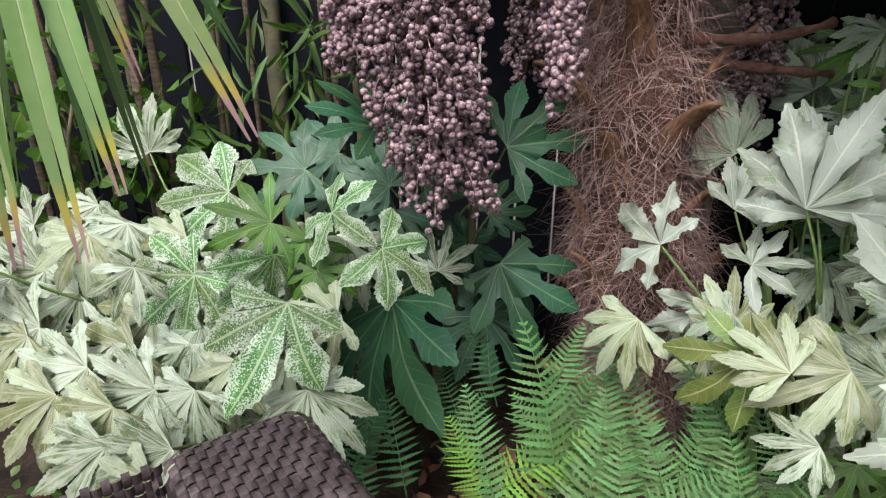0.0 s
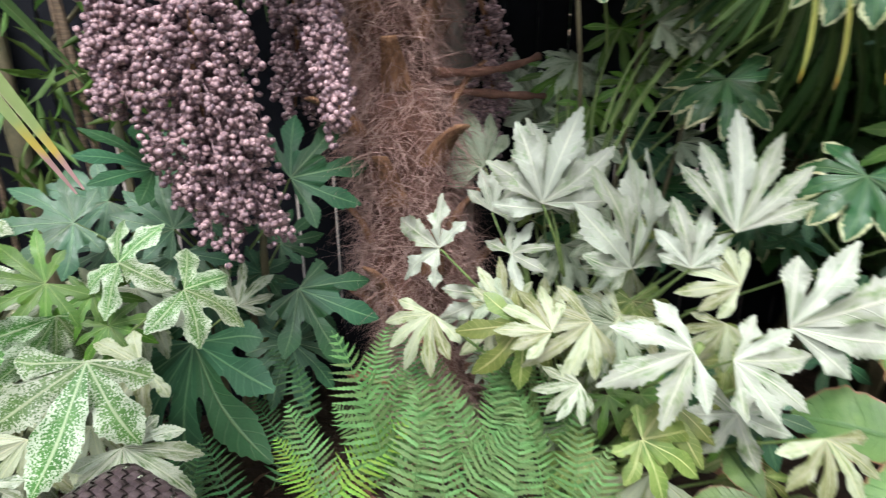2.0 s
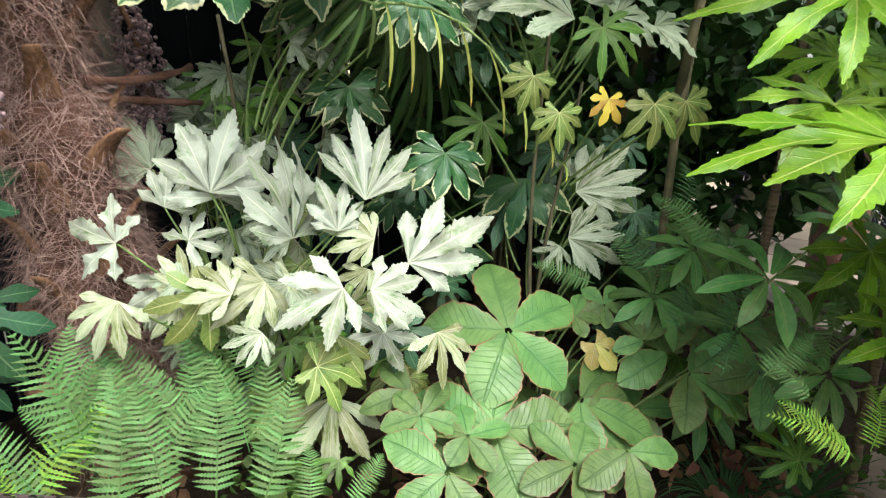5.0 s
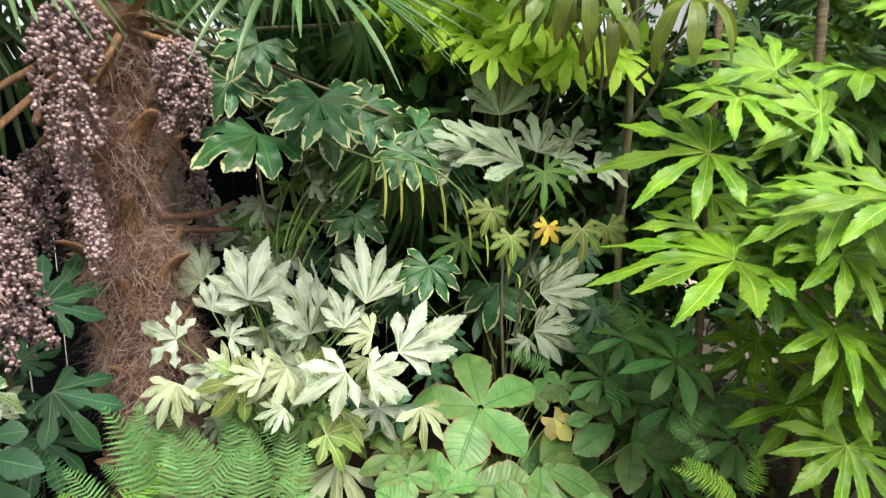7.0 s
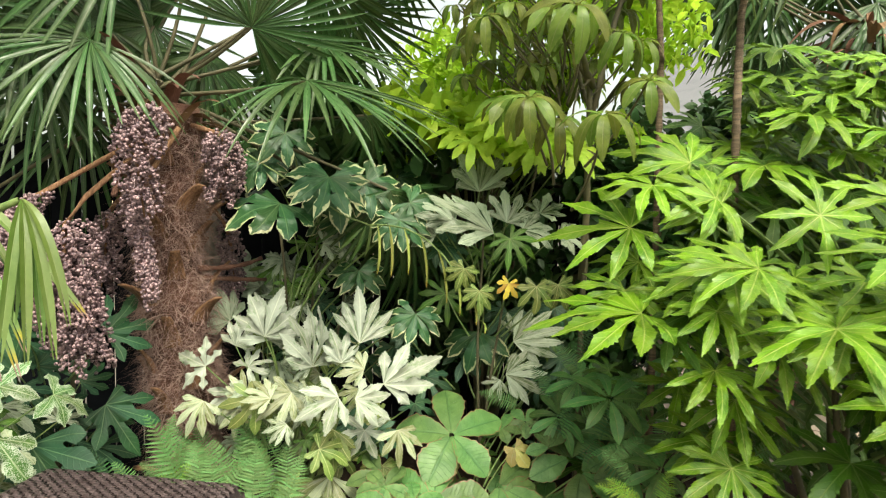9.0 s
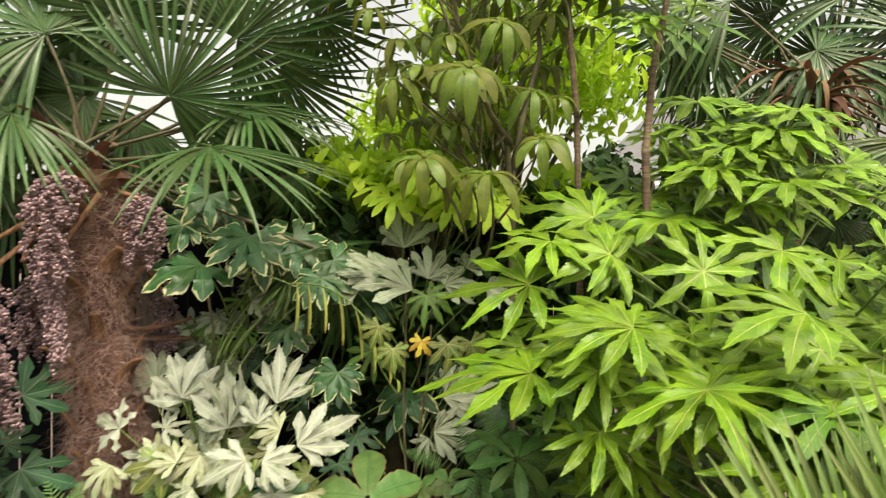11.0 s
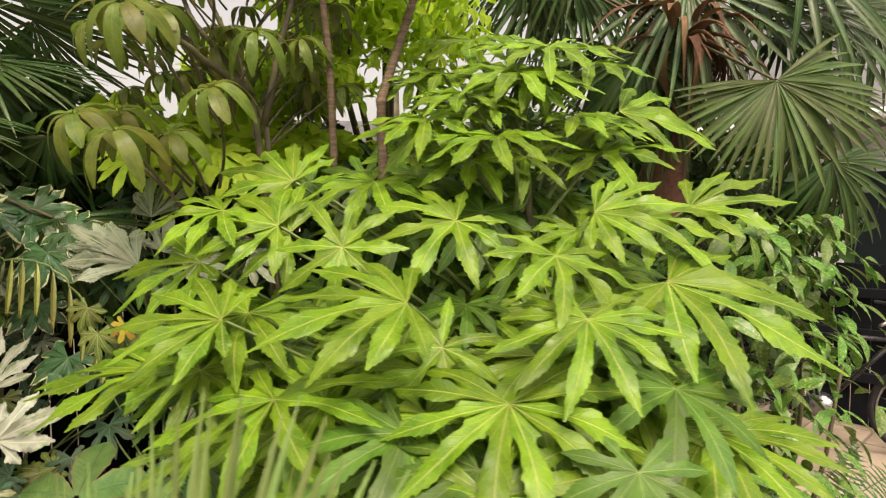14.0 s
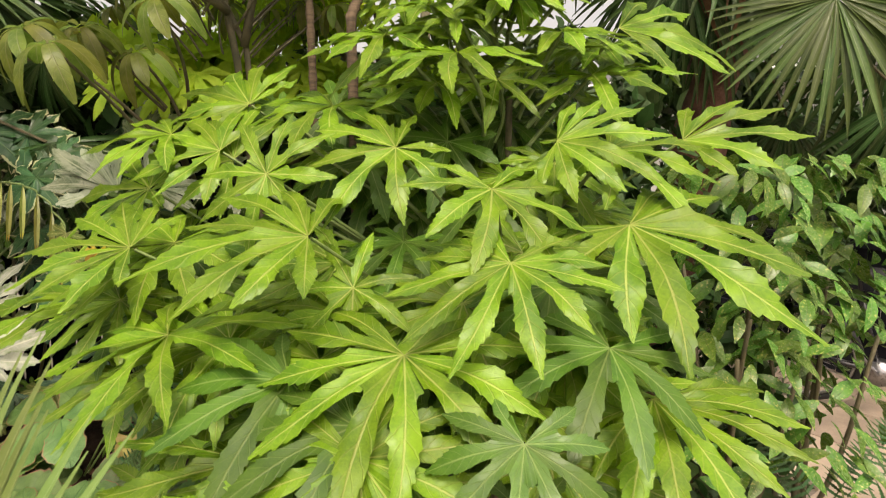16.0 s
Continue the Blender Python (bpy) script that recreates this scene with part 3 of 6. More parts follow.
def paving():
    """Sandstone slabs on the walked side of the bed and along the path to the house."""
    root = thing("paving", 0, 0, 0, "worn buff sandstone paving slabs with open joints", "paving", kind="structure")
    kinds = []
    for s in range(4):
        g = Geo()
        g.box((0.006, 0.006, -0.05), (0.594, 0.394, 0.0), 0.008)
        kinds.append(g.mesh("slab", M_PAVE, False))
    for j in range(-12, 7):
        for i in range(-6, 14):
            x, y = i * 0.6 + (0.3 if j % 2 else 0), j * 0.4
            inside = y + 0.4 > (0.75 - 0.62 * max(0, x - 0.1) if x < 2.2 else -1.15) and x < 3.6
            if y > 1.6 or (inside and y > -1.1) or (x < 3.4 and y > 0.75):
                continue
            part("slab", rng.choice(kinds), root, pose(x, y, rng.uniform(-0.003, 0.003), rng.uniform(-0.3, 0.3), rng.uniform(-0.3, 0.3), 0))


def window(root, x, y, z, w, h, m):
    """A framed window in a wall that faces -y in the frame m."""
    g = Geo()
    t = 0.06
    for lo, hi in (((x, y - 0.03, z), (x + w, y + 0.05, z + t)), ((x, y - 0.03, z + h - t), (x + w, y + 0.05, z + h)), ((x, y - 0.03, z + t), (x + t, y + 0.05, z + h - t)), ((x + w - t, y - 0.03, z + t), (x + w, y + 0.05, z + h - t)), ((x + w / 2 - 0.03, y - 0.025, z + t), (x + w / 2 + 0.03, y + 0.045, z + h - t))):
        g.box(lo, hi, 0.006)
    f = part("window", g.mesh("window_frame", M_FRAME, False), root, m, "white framed window")
    g = Geo()
    g.box((x + t, y + 0.005, z + t), (x + w - t, y + 0.02, z + h - t))
    part("pane", g.mesh("window_pane", M_GLASS, False), f, m)
    g = Geo()
    g.box((x - 0.06, y - 0.10, z - 0.06), (x + w + 0.06, y - 0.005, z - 0.005), 0.006)
    part("sill", g.mesh("window_sill", M_FRAME, False), f, m)


def house(name, x, y, turn, length, depth, wall_h, mat, openings, label):
    """A rendered house with a pitched slate roof; openings: x, z, width, height."""
    root = thing(name, x, y, 0, label, "house")
    m = pose(x, y, 0, 0, 0, turn)
    g = Geo()
    xs = sorted({0, length, *[o[0] for o in openings], *[o[0] + o[2] for o in openings]})
    for a, b in zip(xs, xs[1:]):
        hole = [o for o in openings if o[0] <= a and o[0] + o[2] >= b]
        zs = [0.0]
        for o in sorted(hole, key=lambda q: q[1]):
            if o[1] > zs[-1]:
                g.box((a, 0, zs[-1]), (b, 0.3, o[1]))
            zs.append(o[1] + o[3])
        g.box((a, 0, zs[-1]), (b, 0.3, wall_h))
    g.box((0, depth - 0.3, 0), (length, depth, wall_h))
    g.box((0, 0.3, 0), (0.3, depth - 0.3, wall_h))
    g.box((length - 0.3, 0.3, 0), (length, depth - 0.3, wall_h))
    for k in range(0, len(g.v), 8):
        w = Geo()
        w.add(g.v[k:k + 8], [(0, 2, 3, 1), (4, 5, 7, 6), (0, 1, 5, 4), (2, 6, 7, 3), (0, 4, 6, 2), (1, 3, 7, 5)])
        part("wall", w.mesh("house_wall", mat, False), root, m)
    for i, (ox, oz, ow, oh) in enumerate(openings):
        window(root, ox, 0.12, oz, ow, oh, m)
        # Black sheet added behind the pane in place of the unlit room.
        g = Geo()
        g.box((ox, 0.32, oz), (ox + ow, 0.36, oz + oh))
        part("blind", g.mesh("dark_room", M_RUBBER, False), root, m)
    rise = depth * 0.32
    g = Geo()
    g.add([(-0.35, -0.4, wall_h - 0.1), (length + 0.35, -0.4, wall_h - 0.1), (length + 0.35, depth / 2, wall_h + rise), (-0.35, depth / 2, wall_h + rise), (-0.35, depth + 0.4, wall_h - 0.1), (length + 0.35, depth + 0.4, wall_h - 0.1), (-0.35, -0.4, wall_h - 0.2), (length + 0.35, -0.4, wall_h - 0.2), (-0.35, depth + 0.4, wall_h - 0.2), (length + 0.35, depth + 0.4, wall_h - 0.2)], [(0, 1, 2, 3), (3, 2, 5, 4), (6, 7, 1, 0), (4, 5, 9, 8), (6, 0, 3, 4, 8), (7, 9, 5, 2, 1), (6, 8, 9, 7)])
    part("roof", g.mesh("house_roof", M_ROOF, False), root, m, "dark slate roof")
    g = Geo()
    g.tube([(-0.35, -0.47, wall_h - 0.13), (length + 0.35, -0.47, wall_h - 0.13)], 0.055, 8)
    part("gutter", g.mesh("gutter", M_FRAME, False), root, m)


house("house", 7.6, 3.2, -90, 6.0, 6.0, 2.65, M_RENDER, [(3.3, 0.05, 0.95, 2.05), (4.5, 0.05, 1.1, 2.05), (0.8, 0.9, 1.4, 1.15)], "white rendered house with a slate roof and white doors")
house("neighbour_house", 5.5, 18.0, -32, 9.0, 6.0, 3.2, M_BEIGE, [(1.2, 1.0, 1.3, 1.2), (4.0, 1.0, 1.3, 1.2), (6.4, 1.0, 1.3, 1.2)], "beige rendered neighbouring house behind the garden trees")

# ---- leaf shapes ----
HABIT = {
    "dark": dict(name="fatsia_leaf", mat=M_DARK, width=0.135, sinus=0.40, tooth=0.06, droop=0.25, fold=0.15, neck=0.60, peak=0.5, taper=1.6, bare=0.35),
    "spider": dict(name="speckled_leaf", mat=M_SPIDER, width=0.21, sinus=0.42, tooth=0.05, droop=0.4, fold=0.2, curl=0.25, neck=0.7, peak=0.42),
    "white": dict(name="white_leaf", mat=M_WHITE, width=0.155, sinus=0.31, tooth=0.10, droop=0.35, fold=0.45, curl=0.5, neck=0.60, peak=0.42, taper=1.5, bare=0.2),
    "pale": dict(name="pale_leaf", mat=M_PALE, spread=100, width=0.112, sinus=0.36, tooth=0.10, droop=0.5, fold=0.35, curl=0.3, neck=0.75),
    "cream": dict(name="cream_leaf", mat=M_CREAM, spread=100, width=0.118, sinus=0.38, tooth=0.08, droop=0.5, fold=0.35, curl=0.25, neck=0.75),
    "olive": dict(name="olive_leaf", mat=M_OLIVE, width=0.15, sinus=0.42, tooth=0.07, droop=0.5, fold=0.2, neck=0.7),
    "edge": dict(name="edged_leaf", mat=M_EDGE, width=0.19, sinus=0.50, tooth=0.035, droop=0.5, fold=0.2, curl=0.25, short=0.25, bare=0.5, neck=0.8, peak=0.45),
    "grey": dict(name="grey_leaf", mat=M_GREY, spread=100, width=0.135, sinus=0.42, tooth=0.09, droop=0.4, fold=0.25, curl=0.25, neck=0.75),
    "bright": dict(name="aralia_leaf", mat=M_BRIGHT, width=0.098, sinus=0.34, tooth=0.09, droop=0.34, fold=0.40, seg=20, bare=0.34, spread=138, curl=0.28, short=0.42, neck=0.66, peak=0.44, taper=1.35),
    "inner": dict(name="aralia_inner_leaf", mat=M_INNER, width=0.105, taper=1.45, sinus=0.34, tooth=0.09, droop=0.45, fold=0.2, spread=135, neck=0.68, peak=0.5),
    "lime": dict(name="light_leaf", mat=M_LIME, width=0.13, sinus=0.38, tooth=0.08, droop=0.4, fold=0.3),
}


def family(habit, count, lobes):
    """Some leaves of one habit, every other one with two lobes fewer."""
    return [palmate(seed=s + 11 * count, lobes=lobes - (s % 2) * 2, **HABIT[habit]) for s in range(count)]


POSED = {}


def posed_leaf(habit, lobes, spread, short, which):
    """A leaf of a habit with its own count, spread and taper of lobes; alike ones share a mesh."""
    key = (habit, lobes, spread, short, which % 2)
    if key not in POSED:
        POSED[key] = palmate(seed=lobes * 7 + which % 2, lobes=lobes, **{**HABIT[habit], "spread": spread, "short": short})
    return POSED[key]


K_DARK = family("dark", 3, 9)
K_SPIDER = family("spider", 3, 7)
K_PALE = family("pale", 4, 9)
K_CREAM = family("cream", 3, 9)
K_OLIVE = family("olive", 2, 9)
K_EDGE = family("edge", 3, 9)
K_GREY = family("grey", 3, 9)
K_BRIGHT = family("bright", 5, 11)
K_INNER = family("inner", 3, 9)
K_LIME = family("lime", 2, 9)
K_YELLOW = [palmate("yellow_leaf", M_YELLOW, lobes=7, width=0.16, sinus=0.4, seed=11)]
K_FADED = [palmate("faded_leaf", M_FADED, lobes=5, spread=110, width=0.3, sinus=0.5, neck=0.9, seed=12, tooth=0.05)]
K_RODG = [rosette("rodgersia_leaf", M_RODG, 5, 180, 0.60, 0.18, 0.035, s, 14, 0.66, 0.12, 0.18, 0.04, 0.05, 0.06) for s in range(3)]
K_RODG2 = [rosette("rodgersia_leaf_three", M_RODG, 3, 75, 0.55, 0.25, 0.035, s + 9, 14, 0.6, 0.1, 0.18, 0.04, 0.05, 0.06) for s in range(2)]
K_SCHEF = [rosette("schefflera_leaf", M_SCHEF, 8 + s, 180, 0.26, 0.45, 0.0, s + 20, 9, 0.62, 0.05, 0.2, 0.08, 0.1) for s in range(2)]
K_SCHEF2 = [rosette("schefflera_hanging_leaf", M_SCHEF2, 7 + s, 180, 0.30, 0.95, 0.0, s + 30, 9, 0.70, 0.22, 0.2, 0.08, 0.25) for s in range(3)]
K_FROND = [frond("fern_frond", M_FERN, 21, s, 0.3 + 0.15 * s) for s in range(3)]
K_FROND2 = [frond("fern_frond_lime", M_FERN2, 20, 5, 0.5, 0.24)]
K_FROND3 = [frond("fern_frond_dark", M_FERN3, 15, 6 + s, 0.4, 0.22) for s in range(2)]
K_FAN = [fan("palm_fan", M_PALM, 38, 125, 0.040, 0.14, s, 0.45) for s in range(3)]
K_FANSIDE = [fan("palm_fan_light", M_PALM5, 40, 112, 0.056, 0.16, 27, 0.2, short=0.12)]
K_FANLOW = [fan("palm_fan_hanging", M_PALM, 28, 90, 0.045, 0.45, 8 + s, 0.6) for s in range(2)]
K_FANNEAR = [fan("palm_fan_near", M_PALM4, 26, 30, 0.034, 0.06, 17, 0.10, short=0.2)]
K_DEADFAN = [fan("palm_fan_dry", M_DEAD, 24, 90, 0.05, 0.8, 23, 0.6)]
K_AUC = []
for s in range(3):
    g = Geo()
    g.strip((0, 0, 0), 0, 1.0, 0.36, 9, 0.22, 0.3, 0.04, 0.45, 0.0, 0.1 * (s - 1), 0.12)
    K_AUC.append(g.mesh("aucuba_leaf", M_AUC))

# ---- green fatsia beside the palm ----
plant = thing("fatsia_shrub", -0.02, 1.55, 0.1, "green fatsia shrub with large dark matt hand-shaped leaves", "shrub")
stems(plant, (-0.02, 1.55, 0.1), [(0.02, 1.42, 0.75), (-0.12, 1.42, 0.95), (0.10, 1.45, 1.0)], 0.014, M_STEM2)
leaves(plant, K_DARK, [
    (-0.319, 1.367, 1.047, 0.19, 265, 35),
    (-0.125, 1.372, 1.005, 0.15, 310, 40),
    (-0.053, 1.403, 1.003, 0.14, 40, 40),
    (-0.114, 1.379, 0.944, 0.17, 200, 30),
    (0.127, 1.538, 0.882, 0.13, 60, 40),
    (-0.267, 1.530, 1.049, 0.16, 250, 30),
    (-0.180, 1.373, 0.659, 0.20, 200, 40),
    (0.107, 1.328, 0.683, 0.18, 170, 40),
], 180, (0.0, 1.5, 0.1))
posed(plant, "dark", [
    (-0.117, 1.227, 0.780, 0.361, 167, 36, 222, 7, 90, 0.5),
    (0.129, 1.265, 0.853, 0.248, 145, 32, 177, 6, 90, 0.6),
    (0.134, 1.261, 1.123, 0.224, 68, 34, 179, 6, 90, 0.4),
    (-0.135, 1.232, 1.174, 0.168, 323, 50, 138, 6, 90, 0.3),
], (0.0, 1.5, 0.1))
scatter(plant, K_DARK, 14, (-0.35, 1.35, 0.45), (0.25, 1.65, 1.15), (0.10, 0.17), 180, (0, 1.55, 0.1), (100, 260), (20, 60))

# ---- variegated fatsia to the west ----
plant = thing("variegated_fatsia", -0.55, 1.35, 0.1, "cream and white speckled variegated fatsia with dense pale leaves", "shrub", "variegated fatsias")
stems(plant, (-0.55, 1.35, 0.1), [(-0.3, 1.2, 0.85), (-0.5, 1.2, 0.8), (-0.75, 1.35, 0.8), (-0.45, 1.3, 0.95)], 0.012, M_STEM2)
SW = (-0.52, 1.35, 0.1)
leaves(plant, K_SPIDER, [
    (-0.489, 1.328, 1.004, 0.19, 255, 30),
    (-0.493, 1.093, 0.902, 0.18, 235, 30),

], 180, SW)
posed(plant, "spider", [
    (-0.331, 1.099, 0.945, 0.159, 197, 5, 128, 5, 80, 0.2),
    (-0.265, 0.922, 0.928, 0.209, 199, 44, 177, 5, 80, 0.5),
    (-0.217, 1.120, 1.024, 0.117, 101, 36, 223, 5, 130, 0.2),
    (-0.106, 0.975, 1.007, 0.124, 138, 46, 147, 5, 100, 0.2),
], SW)
leaves(plant, K_INNER, [(-0.347, 1.151, 0.992, 0.16, 255, 35), (-0.273, 1.140, 0.965, 0.12, 170, 30), (-0.251, 1.096, 0.910, 0.10, 150, 30)], 180, SW)
leaves(plant, K_PALE, [
    (-0.738, 1.500, 1.056, 0.15, 335, 15),
    (-0.721, 1.302, 0.938, 0.17, 200, 30),
    (-0.524, 0.924, 0.750, 0.19, 245, 30),
    (-0.452, 0.924, 0.750, 0.14, 205, 30),
    (-0.448, 0.803, 0.718, 0.18, 225, 35),
    (-0.567, 0.821, 0.709, 0.16, 205, 35),
    (-0.659, 0.956, 0.777, 0.18, 240, 30),
    (-0.788, 1.037, 0.816, 0.18, 250, 30),
    (-0.843, 1.169, 0.877, 0.20, 255, 30),
    (-0.490, 1.024, 0.785, 0.16, 195, 30),
    (-0.232, 0.874, 0.786, 0.15, 155, 35),
    (-0.012, 1.297, 0.820, 0.13, 15, 25),
    (-0.759, 1.133, 0.842, 0.18, 245, 30),
    (-0.934, 1.299, 0.932, 0.16, 280, 30),
    (-0.723, 1.169, 0.877, 0.16, 215, 30),
], 180, SW)
leaves(plant, K_CREAM, [
    (-0.586, 1.080, 0.817, 0.17, 230, 30),
    (-0.391, 0.986, 0.771, 0.15, 190, 30),
    (-0.590, 1.003, 0.785, 0.18, 220, 30),
    (-0.704, 0.920, 0.741, 0.18, 225, 30),
    (-0.415, 1.080, 0.817, 0.14, 210, 35),
    (-0.579, 0.879, 0.746, 0.16, 215, 30),
    (-0.573, 1.262, 0.919, 0.15, 230, 35),
    (-0.856, 1.303, 0.889, 0.15, 240, 35),
    (-0.471, 0.768, 0.685, 0.15, 220, 30),
    (-0.292, 0.978, 0.776, 0.13, 165, 35),
], 180, SW)
scatter(plant, K_CREAM + K_PALE + K_PALE + K_GREY, 62, (-1.05, 1.0, 0.5), (-0.2, 1.5, 0.98), (0.11, 0.17), 180, SW, (180, 260), (20, 60))

# ---- white variegated fatsia east of the palm ----
plant = thing("variegated_fatsia", 0.68, 0.95, 0.1, "white-leaved variegated fatsia with pale stems in front of the palm", "shrub", "variegated fatsias")
SE = (0.66, 0.92, 0.1)
stems(plant, SE, [(0.58, 1.0, 0.95), (0.66, 0.8, 0.9), (0.74, 0.62, 0.9)], 0.012, M_STEM)
posed(plant, "white", [
    (0.582, 0.923, 1.096, 0.208, 15, 15, 222, 5, 70, 0.4),
    (0.569, 1.123, 1.029, 0.134, 30, 20, 201, 6, 75, 0.4),
    (0.66, 0.561, 0.926, 0.163, 250, 35, 203, 5, 80, 0.4),
    (0.698, 0.515, 0.923, 0.163, 110, 35, 196, 6, 70, 0.4),
    (0.613, 0.936, 1.077, 0.195, 350, 15, 195, 5, 75, 0.4),
], SE)
posed(plant, "white", [
    (0.843, 0.673, 1.072, 0.262, 14, 28, 214, 6, 50, 0.4),
    (0.700, 0.778, 0.986, 0.266, 8, 5, 161, 7, 80, 0.4),
    (0.778, 0.704, 1.001, 0.156, 4, 21, 208, 6, 70, 0.6),
    (0.855, 0.544, 0.936, 0.249, 61, 21, 225, 5, 60, 0.5),
    (0.680, 1.069, 1.046, 0.238, 45, 17, 179, 6, 70, 0.4),
    (0.394, 1.018, 0.997, 0.171, 279, 26, 248, 5, 110, 0.5),
    (0.496, 0.986, 0.886, 0.156, 190, 5, 189, 6, 90, 0.3),
    (0.537, 0.964, 0.980, 0.098, 39, 46, 237, 6, 110, 0.1),
    (0.766, 0.545, 0.785, 0.119, 184, 15, 221, 6, 120, 0.2),
], SE)
posed(plant, "grey", [
    (0.603, 1.232, 1.112, 0.172, 325, 20, 190, 7, 80, 0.4),
    (0.891, 1.441, 1.177, 0.149, 330, 25, 207, 6, 85, 0.4),
    (1.109, 1.652, 1.218, 0.172, 20, 20, 192, 7, 90, 0.4),
    (0.922, 1.663, 1.246, 0.161, 340, 25, 213, 6, 80, 0.4),
    (1.004, 1.517, 1.152, 0.138, 120, 25, 195, 7, 85, 0.4),
    (0.971, 1.373, 1.262, 0.161, 10, 30, 206, 6, 90, 0.4),
    (0.845, 1.41, 1.22, 0.161, 320, 30, 208, 7, 80, 0.4),
    (0.979, 1.231, 1.178, 0.149, 90, 30, 197, 6, 85, 0.4),
], SE)
posed(plant, "cream", [
    (0.33, 0.901, 0.908, 0.132, 205, 30, 222, 7, 80, 0.4),
    (0.479, 0.937, 0.835, 0.120, 175, 30, 201, 6, 85, 0.4),
    (0.577, 0.946, 0.806, 0.144, 190, 30, 203, 7, 90, 0.4),
    (0.811, 0.415, 0.809, 0.138, 175, 35, 196, 6, 80, 0.4),
    (0.563, 0.708, 0.932, 0.144, 240, 30, 195, 7, 85, 0.4),
], SE)
posed(plant, "cream", [
    (0.678, 0.815, 0.691, 0.174, 244, 21, 263, 7, 80, 0.5),
    (0.710, 0.895, 0.821, 0.100, 276, 31, 227, 5, 60, 0.2),
    (0.690, 0.647, 0.606, 0.199, 185, 37, 219, 5, 60, 0.3),
], SE)
posed(plant, "olive", [
    (0.683, 0.627, 0.789, 0.147, 175, 40, 222, 5, 50, 0.3),
], SE)
scatter(plant, [posed_leaf("cream", 7, 80, 0.4, 0), posed_leaf("pale", 7, 80, 0.4, 1), posed_leaf("grey", 6, 75, 0.4, 0)], 11, (0.42, 0.62, 0.78), (0.86, 1.08, 1.02), (0.09, 0.13), 208, SE, (150, 390), (15, 45), 0.0024)
scatter(plant, K_DARK + K_INNER + K_OLIVE, 22, (0.6, 0.5, 0.42), (1.1, 0.95, 0.85), (0.08, 0.13), 210, SE, (120, 250), (20, 60))
scatter(plant, K_INNER + K_GREY, 14, (0.85, 1.0, 1.12), (1.2, 1.35, 1.5), (0.09, 0.14), 200, SE, (60, 300), (15, 50))
scatter(plant, K_OLIVE + K_GREY, 18, (0.45, 0.75, 0.55), (0.95, 1.25, 1.05), (0.08, 0.14), 205, SE, (120, 250), (20, 60))

# ---- cream-edged fatsia behind, and its pale neighbour ----
plant = thing("cream_edged_fatsia", 0.95, 1.25, 0.1, "glossy fatsia with dark leaves edged in cream", "shrub")
SB = (0.95, 1.2, 0.1)
stems(plant, SB, [(0.75, 1.1, 1.5), (0.95, 1.1, 1.7), (1.1, 1.1, 1.2)], 0.008, M_STEM2)
leaves(plant, K_EDGE, [
    (0.915, 0.959, 1.707, 0.24, 160, 40),
    (0.875, 1.200, 1.844, 0.18, 200, 40),
    (1.041, 0.885, 1.701, 0.18, 140, 40),
    (0.861, 1.363, 1.796, 0.15, 230, 40),
    (1.048, 0.679, 1.546, 0.15, 170, 35),
    (1.119, 0.692, 1.621, 0.15, 120, 40),
    (1.040, 1.010, 1.566, 0.16, 180, 30),
    (1.049, 0.937, 1.322, 0.15, 180, 40),
    (1.086, 0.616, 1.167, 0.14, 190, 40),
    (0.735, 1.029, 1.892, 0.17, 210, 40),
    (0.804, 0.821, 1.713, 0.20, 190, 35),
    (0.670, 1.096, 1.775, 0.15, 240, 40),
], 215, SB)
posed(plant, "edge", [
    (1.429, 0.565, 1.055, 0.179, 188, 38, 244, 5, 70, 0.1),
    (0.674, 0.962, 1.607, 0.249, 226, 58, 208, 6, 90, 0.3),
], SB)
scatter(plant, K_EDGE + K_DARK, 22, (0.75, 0.85, 0.75), (1.5, 1.45, 1.75), (0.10, 0.16), 215, SB, (130, 240), (20, 60), shape=lambda x, y, z: abs(z - 1.32) > 0.14 or x > 1.1)

plant = thing("pale_fatsia", 1.40, 0.55, 0.1, "pale grey-green fatsia with drooping lower leaves", "shrub")
SP = (1.36, 0.5, 0.1)
stems(plant, SP, [(1.3, 0.45, 1.5), (1.4, 0.4, 1.35)], 0.007, M_STEM2)
posed(plant, "grey", [
    (1.218, 0.531, 1.545, 0.183, 310, 30, 210, 7, 70, 0.45),
    (1.353, 0.367, 1.545, 0.183, 20, 25, 214, 6, 75, 0.45),
    (1.393, 0.313, 1.517, 0.183, 75, 40, 207, 7, 80, 0.45),
    (1.163, 0.581, 1.489, 0.146, 280, 45, 231, 6, 70, 0.45),
    (1.587, 0.366, 1.584, 0.158, 40, 45, 233, 6, 80, 0.45),
    (1.629, 0.294, 1.502, 0.158, 100, 45, 225, 7, 70, 0.45),
    (1.314, 0.783, 1.587, 0.158, 330, 40, 234, 6, 75, 0.45),
], SP)
posed(plant, "grey", [
    (1.364, 0.525, 1.672, 0.285, 360, 31, 238, 7, 70, 0.6),
    (1.265, 0.361, 1.503, 0.302, 311, 39, 190, 5, 50, 0.4),
], SP)
posed(plant, "pale", [
    (1.512, 0.435, 1.019, 0.24, 68, 20, 240, 7, 60, 0.4),
    (1.421, 0.403, 0.897, 0.19, 85, 25, 240, 7, 70, 0.4),
    (1.406, 0.419, 0.872, 0.1, 215, 25, 240, 5, 70, 0.4),
    (1.548, 0.472, 1.053, 0.12, 15, 20, 240, 5, 60, 0.4),
], SP)
